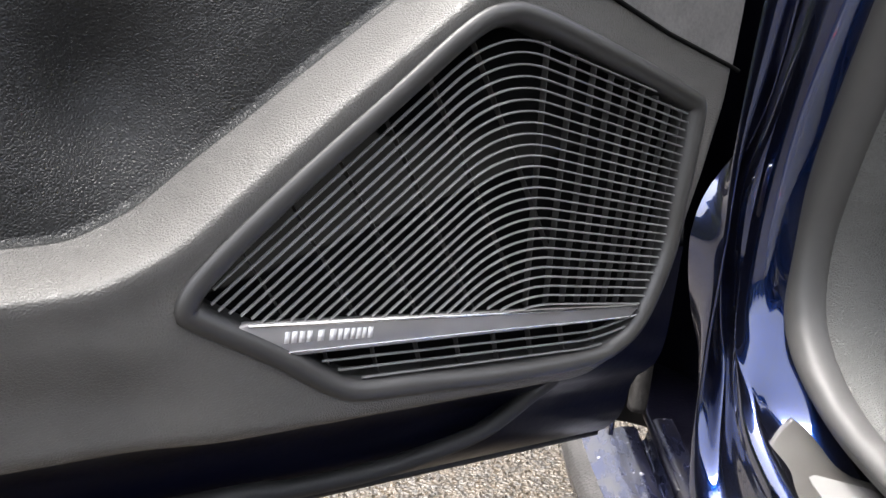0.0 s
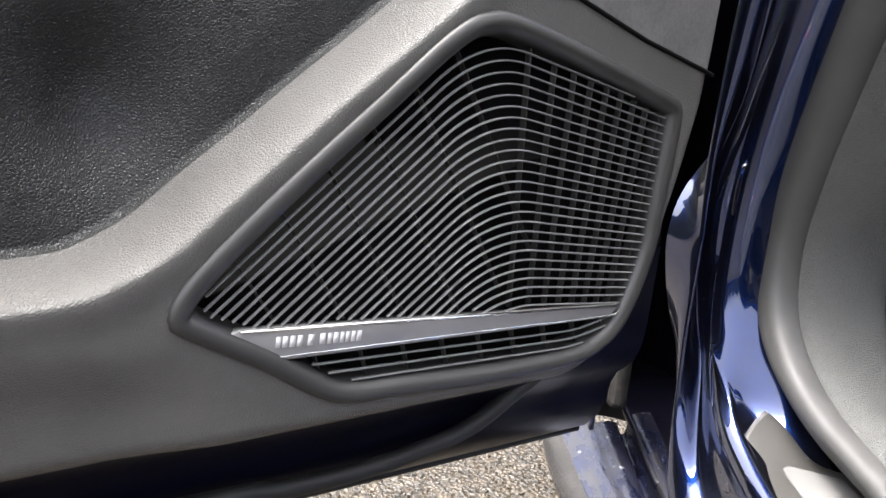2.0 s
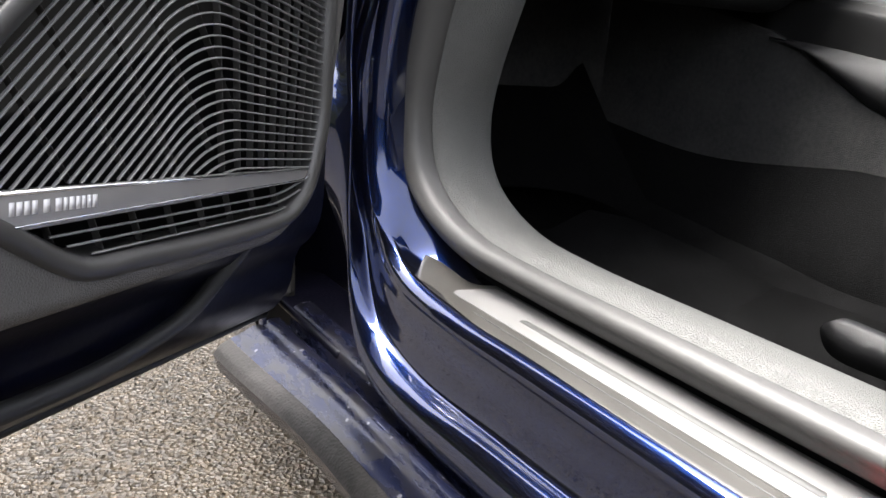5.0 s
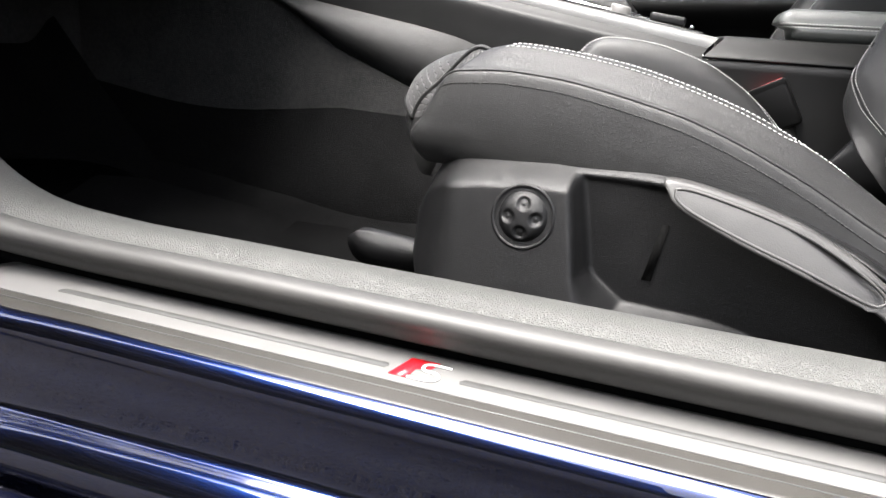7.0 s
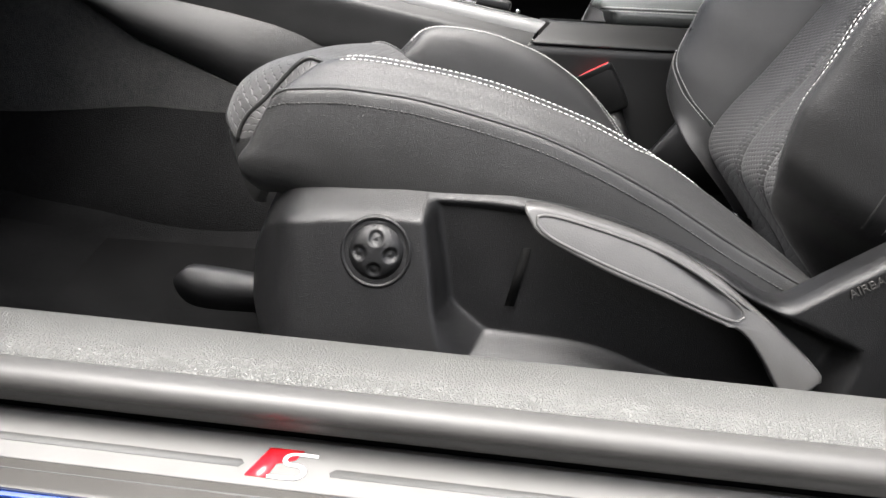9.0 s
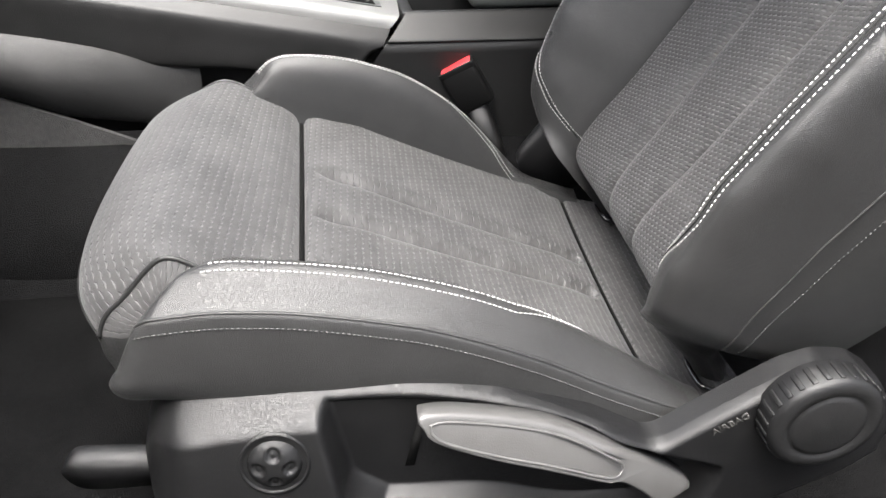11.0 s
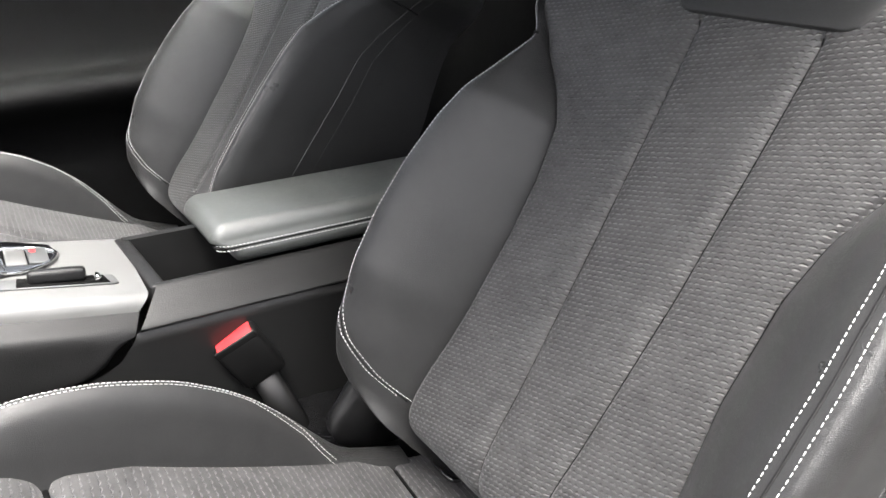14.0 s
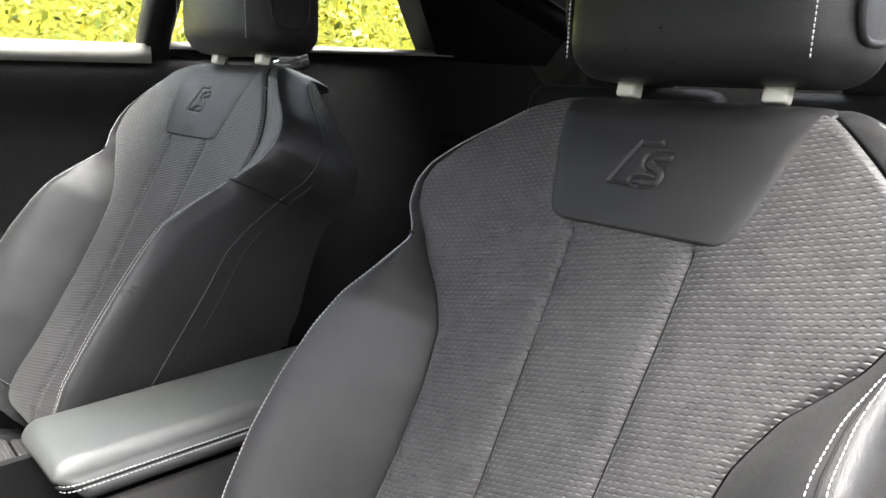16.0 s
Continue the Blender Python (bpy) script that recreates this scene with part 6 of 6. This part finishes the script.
def buckle(y, sign):
    b = empty("seat_belt_buckle", (0.29, y, 0.5), "black seat belt buckle with a red release button", "belt buckle")
    m = pose(0.270, y + 0.018, 0.5335, 9 * sign, -30, -12 * sign)
    def put(bm):
        bmesh.ops.transform(bm, matrix=m, verts=bm.verts)
        return bm
    part("buckle_body", put(box((0.054, 0.028, 0.070), (0, 0, 0), (0, 0, 0), 0.006, 3)), buckle_black, b, "black plastic housing")
    part("housing_rim", put(box((0.052, 0.0032, 0.010), (0, -0.0124, 0.0325), (0, 0, 0), 0.0014, 2)), buckle_black, b)
    part("release_button", put(box((0.045, 0.0205, 0.014), (0, 0, 0.0284), (0, 0, 0), 0.0012, 2)), red, b, "red release button")
    part("stalk", sweep("stalk", np.array([m @ Vector((0, 0, -0.02)), (0.315, y + 0.002 * sign, 0.43), (0.34, y, 0.36)]), ring(0.017, 0.008, 12), up=(0, 1, 0)), buckle_black, b)
    part("stalk_foot", box((0.08, 0.03, 0.06), (0.345, y - 0.012 * sign, 0.385), (0, 20, 0), 0.012), gloss_black, b)


buckle(0.778, 1)

# ---- far door, windows, rear ----
far_door = empty("car_door", (0.2, 1.64, 0.4), "closed dark car door with armrest ledge beyond the seats", "car door")


def far_side():
    xs = np.linspace(-0.70, 0.98, 60)
    sec = curve([(1.60, 0.30), (1.595, 0.50), (1.600, 0.60), (1.575, 0.655), (1.530, 0.690), (1.515, 0.715), (1.535, 0.735), (1.600, 0.745), (1.618, 0.80), (1.612, 0.93), (1.590, 1.02), (1.585, 1.055), (1.600, 1.075), (1.64, 1.08)], 70)
    p = np.array([[(x, y, z + 0.05 * (x - 0.4) * (0.55 < z < 0.76) + 0.015 * (x - 0.4)) for y, z in sec] for x in xs])
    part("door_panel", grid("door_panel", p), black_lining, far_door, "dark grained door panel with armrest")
    part("window_ledge", sweep("window_ledge", np.array([(-0.7, 1.62, 1.082), (0.2, 1.62, 1.092), (0.66, 1.62, 1.098)]), [(-0.036, -0.036), (-0.034, -0.006), (-0.024, 0.004), (0.04, 0.006), (0.04, -0.030)]), lit_ledge_grey, far_door, "window ledge paled for window light")


far_side()


def far_frame():
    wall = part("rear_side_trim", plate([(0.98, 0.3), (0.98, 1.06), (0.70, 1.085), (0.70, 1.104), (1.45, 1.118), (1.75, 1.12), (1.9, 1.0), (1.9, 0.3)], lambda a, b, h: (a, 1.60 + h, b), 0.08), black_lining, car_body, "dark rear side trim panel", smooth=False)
    part("window_ledge", sweep("window_ledge", np.array([(0.70, 1.615, 1.104), (1.1, 1.615, 1.114), (1.46, 1.615, 1.121)]), [(-0.02, -0.008), (-0.02, 0.006), (0.03, 0.006), (0.03, -0.008)]), lit_ledge_grey, wall, "quarter window ledge paled for window light")
    part("b_pillar", sweep("b_pillar", curve([(0.72, 1.63, 0.98), (0.680, 1.62, 1.08), (0.668, 1.535, 1.18), (0.67, 1.40, 1.33)], 16), ring(0.030, 0.022, 12, 4), up=(0, 1, 0)), console_grey, car_body, "dark grey side window pillar")
    part("c_pillar", plate([(1.405, 1.112), (1.27, 1.21), (1.10, 1.34), (1.9, 1.34), (1.9, 1.1)], lambda a, b, h: (a, 1.60 - 0.95 * max(0, b - 1.10) + h, b), 0.08), dark_trim, car_body, smooth=False)
    part("screen_pillar", tube("screen_pillar", curve([(-0.72, 1.60, 0.95), (-0.4, 1.53, 1.12), (0.0, 1.38, 1.26)], 20), 0.035, 12), dark_trim, car_body)
    part("far_outer_skin", plate([(-0.8, 0.25), (-0.8, 0.95), (1.9, 1.02), (1.9, 0.25)], lambda a, b, h: (a, 1.70 + h, b), 0.03), paint, car_body, smooth=False)


far_frame()


def pane(name, pts, label):
    ob = part(name, plate(pts, lambda a, b, h: (a, 1.632 - 1.0 * max(0, b - 1.09) + h, b), 0.004), glass, None, smooth=False)
    ob.visible_shadow = False
    return tagged(ob, label, "window", kind="structure")


pane("window_1", [(-0.6, 1.07), (0.03, 1.30), (0.70, 1.34), (0.68, 1.09)], "clear side window above the far door")
pane("window_2", [(0.72, 1.10), (0.73, 1.34), (1.28, 1.34), (1.45, 1.12)], "clear rear quarter window")


def rear_bench():
    bench = empty("rear_seat", (1.35, 0.88, 0.3), "dark rear bench seat with upright headrests", "rear seat")
    part("bench_cushion", box((0.48, 1.16, 0.16), (1.32, 0.88, 0.44), (0, 8, 0), 0.05, 4), leather, bench)
    for y in (0.58, 1.20):
        part("bench_back", box((0.14, 0.56, 0.56), (1.60, y, 0.78), (0, 22, 0), 0.05, 4), leather, bench, "dark leather rear backrest")
        part("rear_headrest", box((0.09, 0.24, 0.15), (1.70, y, 1.11), (0, 12, 0), 0.035, 4), leather, bench, "dark rear headrest")


rear_bench()


def belt():
    b = empty("seat_belt", (0.95, 1.56, 0.7), "dark seat belt webbing on the far side", "seat belt")
    part("webbing", sweep("webbing", curve([(0.93, 1.545, 1.12), (0.97, 1.55, 0.95), (0.96, 1.55, 0.70), (0.90, 1.54, 0.45)], 20), ring(0.022, 0.0012, 8), up=(0, 1, 0)), black_rubber, b)
    part("belt_guide", box((0.09, 0.02, 0.035), (0.95, 1.555, 1.075), (0, -14, 0), 0.008), gloss_black, b)


belt()


# ---- hedge beyond the far windows ----
def hedge():
    rng = np.random.default_rng(11)
    verts, faces = [], []
    for _ in range(20000):
        x, z = rng.uniform(-1.0, 9.0), rng.uniform(0.0, 2.2)
        depth = 5.0 + 0.35 * math.sin(x * 1.7) + 0.2 * math.sin(x * 4.1 + z * 3) + rng.exponential(0.16)
        r = rng.uniform(0.018, 0.042)
        a, b = rng.normal(size=3), rng.normal(size=3) + (0, -0.7, 0.4)
        a /= np.linalg.norm(a)
        b -= a * (a @ b)
        b /= np.linalg.norm(b)
        c = np.array([x, depth, z])
        k = len(verts)
        verts += [c - a * r, c + b * r * 0.5, c + a * r, c - b * r * 0.5]
        faces.append((k, k + 1, k + 2, k + 3))
    ob = part("hedge", sheet("hedge", verts, faces), leaves, smooth=False)
    tagged(ob, "yellow-green autumn hedge behind the car", "hedge", kind="stuff")
    # plain sheet behind the leaves; its tone paints the hedge's shaded depth
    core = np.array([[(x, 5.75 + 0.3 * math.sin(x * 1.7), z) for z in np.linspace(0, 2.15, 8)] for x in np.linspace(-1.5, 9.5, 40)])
    tagged(part("hedge_core", grid("hedge_core", core), hedge_backing_tint), "backing sheet behind the hedge leaves, tinted for shade", "hedge", kind="stuff")


hedge_backing_tint = grained("hedge backing tinted for shade", (0.08, 0.10, 0.010), (0.30, 0.28, 0.02), 0.9, 30, 0.01, blotch=8)
screen_foliage = grained("dark foliage of the added hedge screen", (0.015, 0.022, 0.006), (0.06, 0.07, 0.012), 0.9, 12, 0.03, blotch=3)
hedge()


def sky_screen():
    """Unseen hedge added behind and beside the camera, to cut low sky light."""
    line = curve([(-6.5, 6.4), (-8.0, 1.0), (-6.0, -4.6), (0.5, -5.2), (7.0, -4.6), (11.0, 0.5), (9.8, 6.4)], 120)
    zs = np.linspace(0, 1, 10)
    p = np.array([[(x + 0.25 * math.sin(i * 1.3 + 5 * z), y + 0.25 * math.sin(i * 0.9 + 4 * z), z * ((3.4 - 1.6 * ease(-y, 1.0, 4.0)) * (1 - 0.6 * ease(x, 2.0, 7.0)) + 0.35 * math.sin(i * 0.8) + 0.2 * math.sin(i * 2.3))) for z in zs] for i, (x, y) in enumerate(line)])
    tagged(part("hedge_surround", grid("hedge_surround", p), screen_foliage), "added unseen hedge round the parking place, screening low sky light", "hedge", kind="stuff")


sky_screen()
